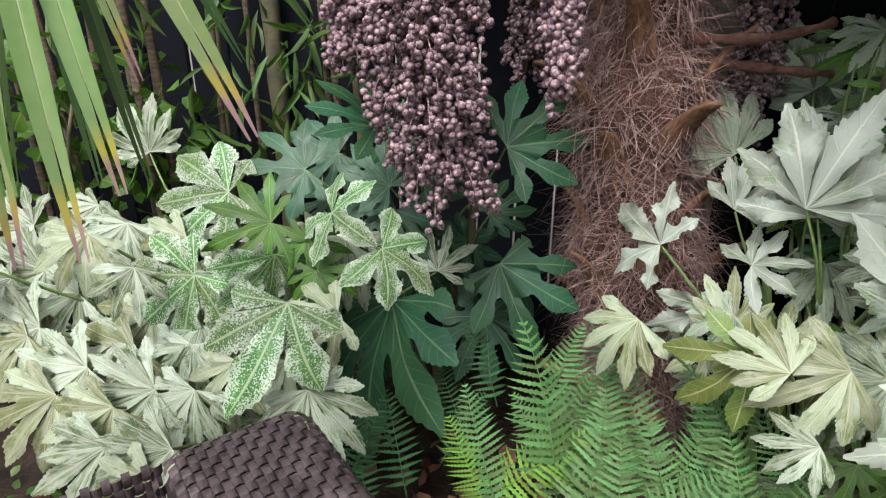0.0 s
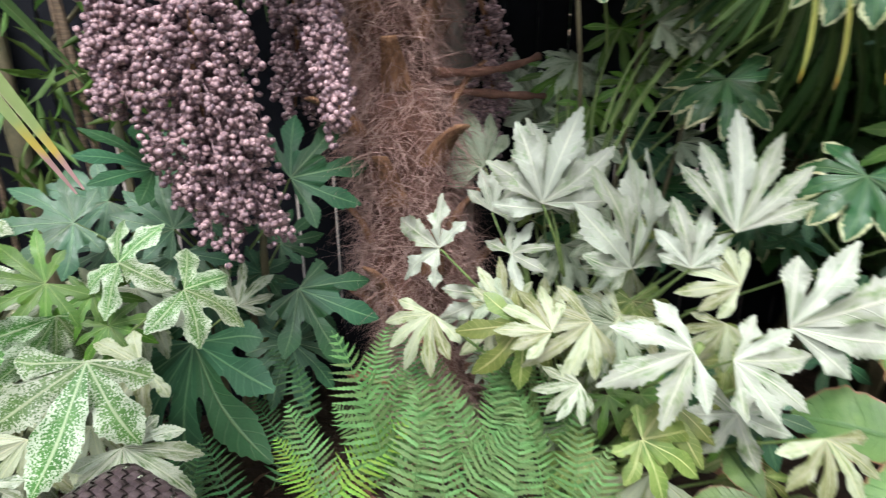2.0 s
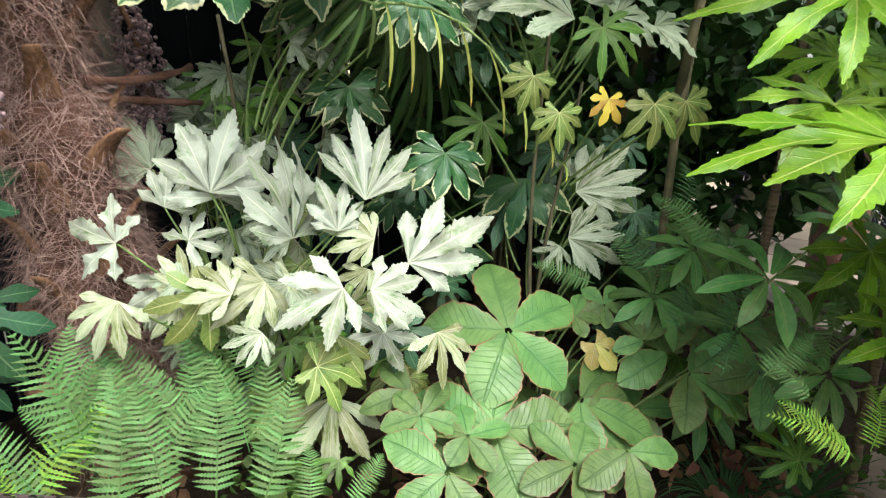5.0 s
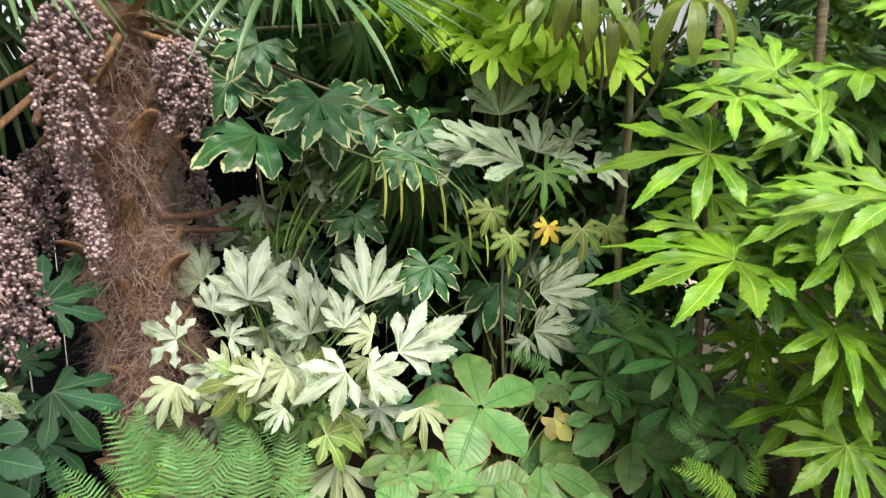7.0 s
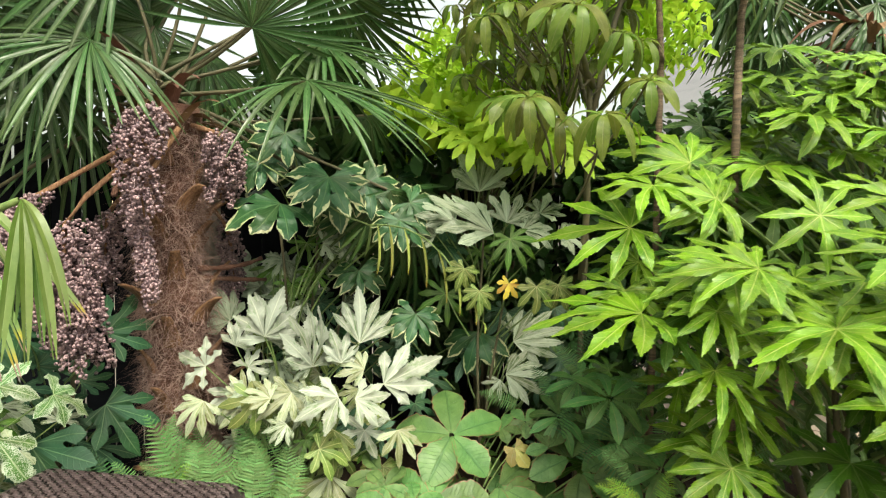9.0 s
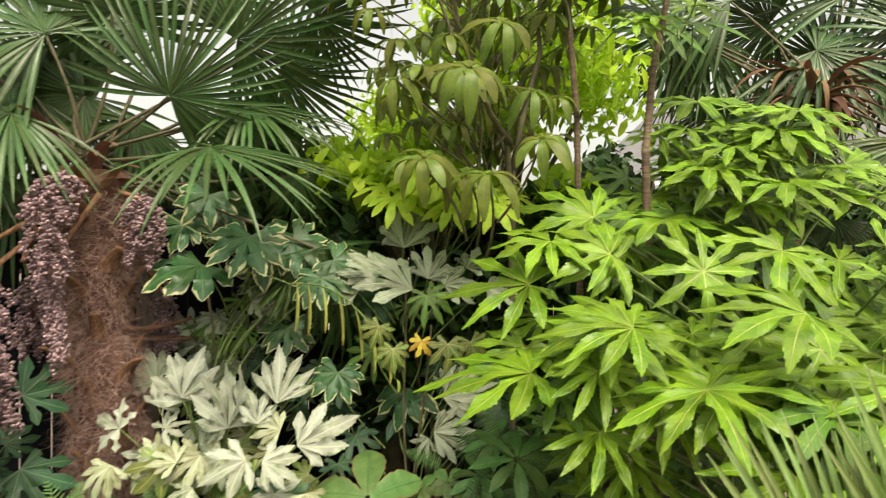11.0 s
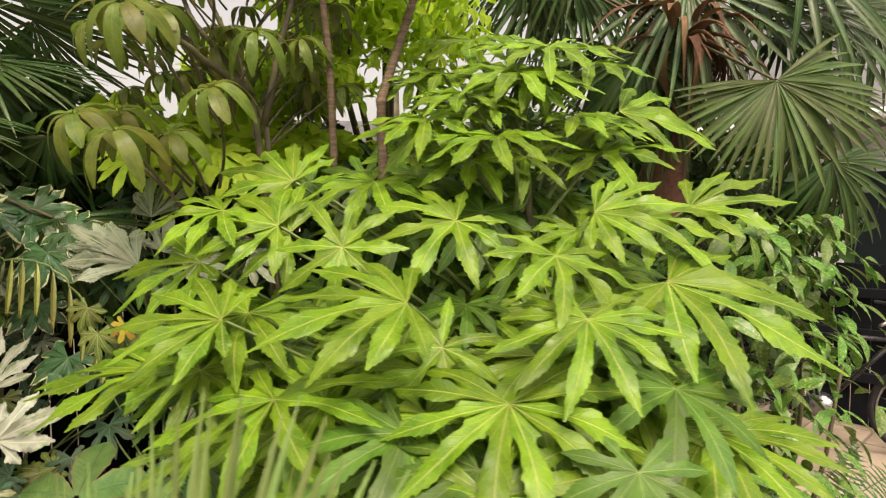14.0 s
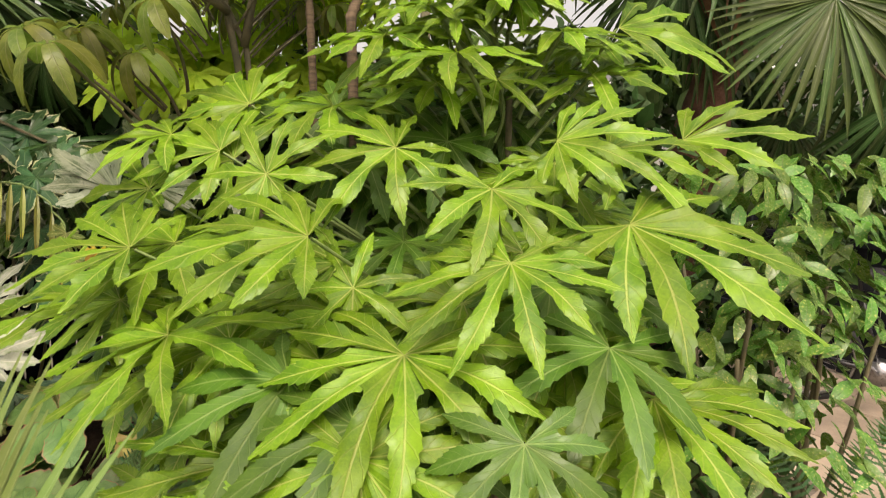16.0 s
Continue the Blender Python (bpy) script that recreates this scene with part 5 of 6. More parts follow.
palm_fans(palm, K_FAN, [
    (0.541, 0.937, 2.249, 0.50, 35, -25), (0.542, 0.584, 2.007, 0.50, 110, 72), (0.205, 1.270, 2.486, 0.60, 310, 30),
    (0.815, 0.942, 2.535, 0.55, 60, -30), (0.419, 1.196, 2.612, 0.55, 350, -35), (0.008, 1.611, 2.209, 0.55, 260, 60),
    (0.897, 1.004, 2.278, 0.50, 95, 65), (0.173, 1.591, 1.951, 0.5, 230, 20), (1.158, 0.881, 2.706, 0.5, 80, -40), (0.095, 1.242, 2.162, 0.5, 240, 50),
    (0.347, 1.554, 2.376, 0.5, 300, -20), (0.055, 1.702, 2.606, 0.55, 280, -30), (0.607, 1.438, 2.126, 0.45, 130, 60), (0.706, 1.190, 2.886, 0.6, 10, -40),
    (1.104, 1.079, 2.483, 0.5, 100, -20), (0.016, 1.495, 2.068, 0.5, 250, 40),
], 205, CROWN)
palm_fans(palm, K_FANLOW, [
    (1.115, 0.954, 2.002, 0.38, 170, -10), (1.282, 0.856, 1.481, 0.42, 180, 5), (0.071, 1.547, 2.388, 0.55, 215, 15),
    (-0.399, 1.881, 1.383, 0.34, 200, 10), (1.106, 0.802, 1.670, 0.45, 170, 10),
], 205, CROWN)
palm_fans(palm, K_FANLOW + K_FAN, [(0.523, 1.288, 2.204, 0.42, 205, 20), (0.376, 1.414, 2.307, 0.50, 225, 15), (0.205, 1.457, 2.284, 0.50, 240, 10), (0.494, 1.449, 2.459, 0.50, 300, 10), (0.924, 1.163, 2.284, 0.45, 150, 15)], 205, CROWN)
# dry leaf stalks and sheaths
for i, (a, b, c) in enumerate([((0.50, 1.27, 1.30), (0.66, 1.24, 1.28), (0.79, 1.27, 1.27)), ((0.48, 1.26, 1.34), (0.62, 1.20, 1.33), (0.74, 1.22, 1.37)), ((0.30, 1.22, 1.75), (0.14, 1.10, 1.78), (0.10, 1.05, 1.62)), ((0.32, 1.2, 1.78), (0.22, 1.06, 1.82), (0.18, 1.02, 1.66))]):
    g = Geo()
    pts = [Vector(a) * (1 - u) ** 2 + Vector(b) * 2 * u * (1 - u) + Vector(c) * u * u for u in [k / 9 for k in range(10)]]
    g.tube(pts, [0.012 - 0.0004 * k + 0.003 * math.sin(k * 2.1 + i) for k in range(10)], 7)
    part("dry_stalk", g.mesh("dry_stalk", M_FIBRE), palm, Matrix.Identity(4), "broken dry brown leaf stalk")
for i in range(26):
    a = i * 2.4
    g = Geo()
    g.strip((0, 0, 0), 0, rng.uniform(0.14, 0.3), rng.uniform(0.03, 0.06), 8, 0.3, rng.uniform(0.3, 1.3), 0, 0.3, 0.2, rng.uniform(-1, 1), 0.7, 0.8)
    part("dry_sheath", g.mesh("dry_sheath", M_DEAD), palm, pose(CROWN.x + 0.09 * math.cos(a), CROWN.y + 0.09 * math.sin(a), 1.82 + 0.2 * rng.random(), rng.uniform(-10, 40), 0, math.degrees(a) - 90))

panicle([(0.30, 1.18, 1.85), (-0.013, 1.164, 1.558), (-0.038, 1.110, 1.372), (-0.022, 1.096, 1.230), (0.022, 1.080, 1.083)], 0.085, 64, 1, "large hanging cluster of ripe purple-grey palm berries", 1.25)
panicle([(0.28, 1.16, 1.86), (-0.122, 1.209, 1.590), (-0.161, 1.191, 1.465), (-0.171, 1.151, 1.313)], 0.045, 34, 2, "hanging cluster of ripe purple-grey palm berries")
panicle([(0.36, 1.15, 1.88), (0.189, 1.139, 1.603), (0.185, 1.030, 1.440), (0.190, 0.954, 1.278)], 0.026, 26, 3, "narrow hanging cluster of ripe purple-grey palm berries")
panicle([(0.42, 1.18, 1.90), (0.48, 1.05, 1.86), (0.50, 1.05, 1.76), (0.48, 1.07, 1.62)], 0.07, 26, 4, "dense cluster of dark palm berries beside the trunk")
panicle([(0.48, 1.42, 1.75), (0.68, 1.40, 1.50), (0.70, 1.38, 1.30), (0.66, 1.36, 1.15)], 0.05, 20, 5, "shaded cluster of dark palm berries behind the trunk")
panicle([(0.34, 1.40, 1.75), (0.22, 1.50, 1.55), (0.22, 1.52, 1.40), (0.20, 1.52, 1.25)], 0.06, 22, 6, "shaded cluster of dark palm berries behind the trunk")
panicle([(0.34, 1.18, 1.92), (0.20, 1.02, 1.92), (0.14, 0.98, 1.80), (0.17, 0.98, 1.55)], 0.07, 26, 7, "dense cluster of dark palm berries below the crown")

# ---- small palms near the walk ----
near = thing("young_palm", -0.42, 0.52, 0.0, "young fan palm whose long blades have dry purple tips", "palm", "palms")
stems(near, (-0.62, 0.62, 0.0), [(-0.60, 0.60, 1.45)], 0.035, M_BARK)
HUB = Vector((-0.42, 0.66, 1.70))
HUB2 = Vector((-0.288, 0.431, 1.600))


def hanging_blade(root, hub, tip, width, mat, sag, seed):
    """A long folded blade from the hub of a fan to its hanging tip, split at the end."""
    g = Geo()
    hub, tip = Vector(hub), Vector(tip)
    mid = hub.lerp(tip, 0.5) + Vector((0, -0.02, sag))
    side = (tip - hub).cross(Vector((0.25, -1, 0.35))).normalized()
    nrm = side.cross(tip - hub).normalized()
    n = 16
    for half in (-1, 1):
        v, u = [], []
        for i in range(n + 1):
            f = i / n
            c = hub * (1 - f) ** 2 + mid * 2 * f * (1 - f) + tip * f * f
            w = width * (0.25 + 0.75 * min(1, f * 3)) * (1 - max(0, (f - 0.72) / 0.28) ** 1.6 * 0.86)
            gap = 0.10 * width * half * max(0, (f - 0.82) / 0.18)
            v += [c + side * gap, c + side * (half * w * 0.5 + gap) + nrm * (0.22 * w)]
            u += [(0.5, f), (0.5 + 0.5 * half, f)]
        g.add(v, [(2 * i, 2 * i + 1, 2 * i + 3, 2 * i + 2) for i in range(n)], u)
    part("blade", g.mesh("hanging_blade", mat), root, Matrix.Identity(4))


for k, tip in enumerate([(-0.147, 0.468, 1.303), (-0.250, 0.515, 1.341), (-0.275, 0.500, 1.248), (-0.296, 0.459, 1.202), (-0.336, 0.439, 1.205), (-0.379, 0.449, 1.229), (-0.441, 0.488, 1.274)]):
    hanging_blade(near, HUB, tip, 0.024 if k != 1 else 0.016, M_PALM2, 0.05, k)
for k, tip in enumerate([(-0.238, 0.303, 1.335), (-0.267, 0.295, 1.268), (-0.313, 0.316, 1.263), (-0.355, 0.334, 1.269), (-0.272, 0.365, 1.288), (-0.317, 0.392, 1.334)]):
    hanging_blade(near, HUB2, tip, 0.024, M_PALM4, 0.10, k)
rod(near, (-0.60, 0.60, 1.45), HUB2, 0.008)
for k, tip in enumerate([(-0.407, 0.696, 1.200), (-0.385, 0.773, 1.177), (-0.281, 0.887, 1.326), (-0.494, 0.676, 1.205), (-0.189, 0.955, 1.360)]):
    hanging_blade(near, HUB + Vector((-0.05, 0.12, 0.02)), tip, 0.018, M_PALM, 0.05, k)
rod(near, (-0.60, 0.60, 1.45), HUB, 0.008)
YH = Vector((0.860, 0.790, 1.560))
RIB = [
    ((0.925, 0.717, 1.526), (0.888, 0.705, 1.402)),
    ((0.943, 0.693, 1.529), (0.915, 0.659, 1.337)),
    ((0.971, 0.656, 1.527), (0.946, 0.615, 1.327)),
    ((1.005, 0.607, 1.518), (0.986, 0.559, 1.339)),
    ((1.042, 0.552, 1.490), (1.022, 0.494, 1.294)),
    ((1.077, 0.489, 1.436), (1.058, 0.420, 1.238)),
    ((1.105, 0.428, 1.357), (1.078, 0.370, 1.195)),
    ((1.127, 0.363, 1.262), (1.103, 0.309, 1.162)),
    ((1.134, 0.318, 1.177), (1.114, 0.276, 1.133)),
    ((0.914, 0.730, 1.522), (0.855, 0.744, 1.390)),
    ((0.904, 0.743, 1.515), (0.823, 0.788, 1.423)),
]
for k, (foot, tip) in enumerate(RIB):
    hanging_blade(palm, foot, tip, 0.018, M_PALM3 if 0 < k < 9 else M_PALM5, 0.02, k)
for (foot, _), (after, _) in zip(RIB[:8], RIB[1:9]):
    rod(palm, foot, after, 0.003)
rod(palm, YH, RIB[0][0], 0.003)
rod(palm, CROWN, YH, 0.003)
near = thing("young_palm", 0.84, -1.34, 0.0, "low young fan palm with upright green blades beside the paving", "palm", "palms")
stems(near, (0.86, -1.30, -0.02), [(0.84, -1.33, 0.70)], 0.03, M_BARK)
palm_fans(near, K_FANNEAR, [(0.80, -1.35, 1.02, 0.47, 4, 12), (0.76, -1.27, 0.95, 0.46, 345, 15), (0.86, -1.45, 0.92, 0.48, 38, 15)], 238, Vector((0.84, -1.33, 0.70)), 0.006)

# ---- bamboo and climbers to the west ----
bamboo = thing("bamboo", -0.75, 1.75, 0.1, "clump of brown bamboo canes with narrow leaves", "bamboo")
for i in range(16):
    g = Geo()
    x, y = -1.35 + 1.15 * i / 15 + rng.uniform(-0.05, 0.05), 1.72 + rng.uniform(-0.12, 0.1)
    r0 = rng.uniform(0.006, 0.013) if i != 12 else 0.028
    lean = rng.uniform(-0.15, 0.15)
    pts, rad = [], []
    for k in range(24):
        z = 0.1 + k * 0.11
        pts.append((x + lean * (z / 2.5) ** 2, y, z))
        rad.append(r0 * (1.25 if k % 2 == 0 else 1.0) * (1 - 0.012 * k))
    g.tube(pts, rad, 7)
    part("cane", g.mesh("bamboo_cane", M_BARK if i % 3 else M_STEM2), bamboo, Matrix.Identity(4))
part("foliage", cloud("bamboo_leaves", M_BAMB, 260, [(-0.7, 1.65, 1.35, 0.55, 0.12, 0.4), (-0.35, 1.6, 1.2, 0.3, 0.1, 0.3), (-1.0, 1.65, 1.7, 0.5, 0.15, 0.5)], 0.12, 5, 0.10, 0.3, 1.0), bamboo, Matrix.Identity(4), kind="stuff")
climber = thing("climbing_shrub", -1.3, 1.6, 0.1, "small round-leaved green shrub against the fence", "shrub")
stems(climber, (-1.3, 1.65, 0.1), [(-1.2, 1.55, 1.5), (-1.5, 1.5, 1.3), (-0.9, 1.55, 1.2)], 0.008, M_STEM2)
part("foliage", cloud("climber_leaves", M_INNER, 520, [(-1.25, 1.5, 1.1, 0.35, 0.15, 0.4), (-0.85, 1.65, 1.05, 0.3, 0.1, 0.25), (-1.5, 1.4, 0.8, 0.3, 0.2, 0.4)], 0.055, 6, 0.75, 0.3, 0.3), climber, Matrix.Identity(4), kind="stuff")
low = thing("groundcover", -0.95, 0.95, 0.1, "mixed low green groundcover with small leaves", "plants", kind="stuff")
part("foliage", cloud("groundcover_leaves", M_BAMB, 700, [(-0.9, 0.9, 0.35, 0.4, 0.2, 0.18), (0.9, 0.45, 0.25, 0.35, 0.25, 0.12), (1.9, -0.35, 0.3, 0.35, 0.3, 0.2), (0.55, 0.7, 0.38, 0.15, 0.1, 0.12)], 0.035, 8, 0.5, 0.3, -0.2), low, Matrix.Identity(4), kind="stuff")
for k, (x, y) in enumerate([(1.55, -0.12), (1.72, -0.3), (1.05, -0.95), (1.25, -0.85)]):
    grass = thing("sedge_tuft", x, y, 0.1, "dark grassy tuft at the edge of the bed", "grass", "sedge tufts")
    g = Geo()
    for i in range(70):
        q = Geo()
        q.strip((0, 0, 0), i * 137.5, rng.uniform(0.18, 0.34), 0.008, 6, 0.3, rng.uniform(0.5, 1.6), 0, 0.2, 0.0, 0, 0.7, 1.2)
        g.add(q.v, q.f, q.u)
    part("foliage", g.mesh("sedge_foliage", M_FERN3 if k < 2 else M_BAMB), grass, pose(x, y, 0.10), kind="stuff")

# ---- schefflera tree and ringed stems ----
tree = thing("schefflera_tree", 1.75, 0.25, 0.1, "small schefflera tree with hanging olive leaflets and brown stems", "tree")
ST2 = Vector((1.75, 0.25, 0.1))
for pts in ([(1.75, 0.25, 0.1), (1.72, 0.22, 1.2), (1.66, 0.17, 2.0), (1.45, 0.30, 2.6), (1.4, 0.35, 3.3)], [(1.72, 0.22, 1.3), (1.60, 0.14, 2.1), (1.42, 0.22, 2.35), (1.30, 0.35, 2.9)], [(1.66, 0.17, 2.0), (1.75, 0.10, 2.5), (1.9, 0.2, 3.2)], [(1.60, 0.14, 2.1), (1.35, 0.05, 2.2), (1.28, 0.02, 2.25)]):
    g = Geo()
    P = [Vector(p) for p in pts]
    out, rad = [], []
    for i in range(len(P) - 1):
        for k in range(5):
            out.append(P[i].lerp(P[i + 1], k / 5) + Vector((rng.uniform(-0.008, 0.008), rng.uniform(-0.008, 0.008), 0)))
            rad.append(0.015 - 0.009 * (i + k / 5) / (len(P) - 1))
    g.tube(out, rad, 8)
    part("branch", g.mesh("branch", M_STEM2), tree, Matrix.Identity(4))
leaves(tree, K_SCHEF2, [
    (1.303, 0.111, 1.941, 0.15, 180, 60), (1.059, -0.214, 1.891, 0.15, 180, 60), (1.171, 0.164, 2.006, 0.15, 200, 60),
    (1.125, -0.072, 2.263, 0.17, 180, 60), (1.281, 0.120, 2.330, 0.16, 180, 60), (1.168, 0.235, 1.998, 0.15, 180, 60),
    (1.021, 0.035, 1.964, 0.15, 180, 60), (1.298, -0.243, 2.028, 0.14, 180, 60), (1.544, -0.016, 2.276, 0.15, 180, 60),
    (1.149, 0.328, 2.312, 0.15, 180, 60), (1.359, -0.026, 2.488, 0.16, 180, 60),
], 225, (1.5, 0.2, 2.2), 0.004, 8, 20, stalk=ROD2)
scatter(tree, K_SCHEF2, 125, (1.15, -0.05, 2.15), (2.2, 0.8, 3.3), (0.09, 0.14), 225, (1.6, 0.25, 2.4), (0, 360), (55, 80), 0.003, stalk=ROD2)


def ringed_stem(pts, radius):
    root = thing("ringed_tree_stem", *pts[0], "slender brown tree stem ringed with leaf scars", "tree", "ringed stems")
    g = Geo()
    P = [Vector(p) for p in pts]
    out, rad = [], []
    n = 110
    for k in range(n + 1):
        f = k / n * (len(P) - 1)
        i = min(int(f), len(P) - 2)
        out.append(P[i].lerp(P[i + 1], f - i))
        rad.append(radius * (1.0 + (0.14 if k % 2 else -0.06)) * (1.1 - 0.25 * k / n))
    g.tube(out, rad, 9)
    part("trunk", g.mesh("ringed_trunk", M_BARK), root, Matrix.Identity(4))
    return root


a = ringed_stem([(1.85, -0.42, 0.05), (1.80, -0.37, 1.2), (1.79, -0.36, 2.03), (1.977, -0.300, 2.391), (2.042, -0.337, 2.724)], 0.015)
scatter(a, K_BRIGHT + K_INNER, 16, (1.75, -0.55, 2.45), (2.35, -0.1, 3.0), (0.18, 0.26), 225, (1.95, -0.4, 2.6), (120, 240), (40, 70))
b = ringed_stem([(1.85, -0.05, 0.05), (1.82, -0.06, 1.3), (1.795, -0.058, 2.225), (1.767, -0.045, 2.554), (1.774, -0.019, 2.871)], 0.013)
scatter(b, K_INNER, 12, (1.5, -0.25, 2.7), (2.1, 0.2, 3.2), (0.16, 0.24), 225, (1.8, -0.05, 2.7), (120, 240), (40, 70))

# ---- second palm towards the house ----
palm2 = thing("windmill_palm", 3.9, -0.1, 0.05, "second windmill palm with brown dead flower stalks under its crown", "palm", "palms")
C2 = Vector((3.50, -0.50, 2.52))
g = Geo()
g.tube([(3.9 - 0.15 * k / 12, -0.1 - 0.3 * (k / 12) ** 2, 0.05 + 2.5 * k / 12) for k in range(13)], [0.13 + 0.012 * (-1) ** k for k in range(13)], 14)
part("trunk", g.mesh("palm_trunk", M_FIBRE), palm2, Matrix.Identity(4), "trunk wrapped in brown fibre")
palm_fans(palm2, K_FAN, [
    (3.527, -0.515, 2.781, 0.75, 120, 30), (3.774, -0.925, 2.831, 0.75, 60, 30),
    (4.109, -0.961, 2.663, 0.7, 90, 30), (3.764, -0.617, 3.131, 0.7, 0, 30), (3.305, 0.163, 2.994, 0.7, 285, 25),
    (3.307, -0.130, 3.107, 0.7, 320, 30), (4.451, -1.064, 2.671, 0.6, 90, 20), (3.975, -0.702, 2.747, 0.6, 110, 55), (3.674, -0.230, 3.055, 0.6, 270, -20),
    (3.932, -0.944, 3.052, 0.6, 80, -30), (3.509, 0.091, 2.926, 0.6, 250, 40), (4.270, -0.705, 2.648, 0.6, 100, 50), (4.259, -0.408, 2.902, 0.6, 30, -30),
], 232, C2)
palm_fans(palm2, K_FANSIDE, [(3.345, -0.987, 2.202, 0.47, 160, 25)], 232, C2)
palm_fans(palm2, K_FANLOW, [
    (3.376, -0.356, 2.453, 0.55, 170, 15), (4.069, -1.000, 1.906, 0.5, 150, 15), (4.033, -0.917, 2.236, 0.6, 170, 15), (3.173, 0.157, 2.990, 0.5, 220, 15),
    (3.566, -0.398, 2.339, 0.5, 190, 15), (3.306, 0.014, 2.923, 0.5, 190, 10), (3.624, -0.028, 2.593, 0.5, 200, 10), (4.204, -0.461, 1.855, 0.45, 180, 10),
], 232, C2)
palm_fans(palm2, K_DEADFAN, [(3.783, -0.352, 2.649, 0.35, 200, 20), (3.912, -0.408, 2.562, 0.30, 180, 15), (4.013, -0.497, 2.531, 0.3, 150, 20)], 232, C2)
for i in range(9):
    g = Geo()
    a = C2 + Vector((0, 0, -0.05))
    e = C2 + Vector((-0.35 + 0.06 * i, -0.35 + 0.05 * (i % 4), -0.10 - 0.05 * (i % 3)))
    mid = a.lerp(e, 0.5) + Vector((0, 0, 0.12))
    g.tube([a * (1 - u) ** 2 + mid * 2 * u * (1 - u) + e * u * u for u in [k / 8 for k in range(9)]], [0.016 - 0.0015 * k for k in range(9)], 6)
    part("dry_flower_stalk", g.mesh("dry_flower_stalk", M_DEAD), palm2, Matrix.Identity(4))

for i in range(46):
    g = Geo()
    v = i * 2.4
    g.strip((0, 0, 0), 0, rng.uniform(0.16, 0.42), rng.uniform(0.02, 0.06), 8, 0.3, rng.uniform(0.5, 1.8), 0, 0.3, 0.1, rng.uniform(-1.4, 1.4), 0.6, 0.5)
    part("dry_sheath", g.mesh("dry_sheath", M_DEAD), palm2, pose(C2.x + 0.10 * math.cos(v), C2.y + 0.10 * math.sin(v), C2.z - 0.12 + 0.26 * rng.random(), rng.uniform(-40, 40), 0, math.degrees(v) - 90))

# ---- spotted laurel ----
for bx, by, rx, n in ((2.74, -1.06, 0.40, 330), (3.06, -1.14, 0.34, 270)):
    auc = thing("spotted_laurel", bx, by, 0.05, "spotted laurel with glossy yellow-flecked leaves", "shrub", "spotted laurels")
    stems(auc, (bx, by, 0.0), [(bx - 0.15, by - 0.1, 1.2), (bx + 0.05, by, 1.35), (bx - 0.2, by - 0.1, 1.1), (bx, by + 0.2, 1.3), (bx + 0.15, by - 0.15, 1.1)], 0.010, M_STEM2)
    for i in range(n):
        u, v = rng.random() ** 0.65, rng.random() * 2 * math.pi
        z = 0.58 + 1.08 * u
        rad = rx * math.sqrt(max(0.03, 1 - (1.12 * (u - 0.30)) ** 2)) * rng.uniform(0.55, 1.06)
        x, y = bx + rad * math.cos(v), by + rad * math.sin(v) * 0.8
        part("leaf", rng.choice(K_AUC), auc, facing((x, y, z), rng.uniform(0.08, 0.125), rng.uniform(100, 260), rng.uniform(35, 75), 90 - math.degrees(v) + rng.uniform(-50, 50)))

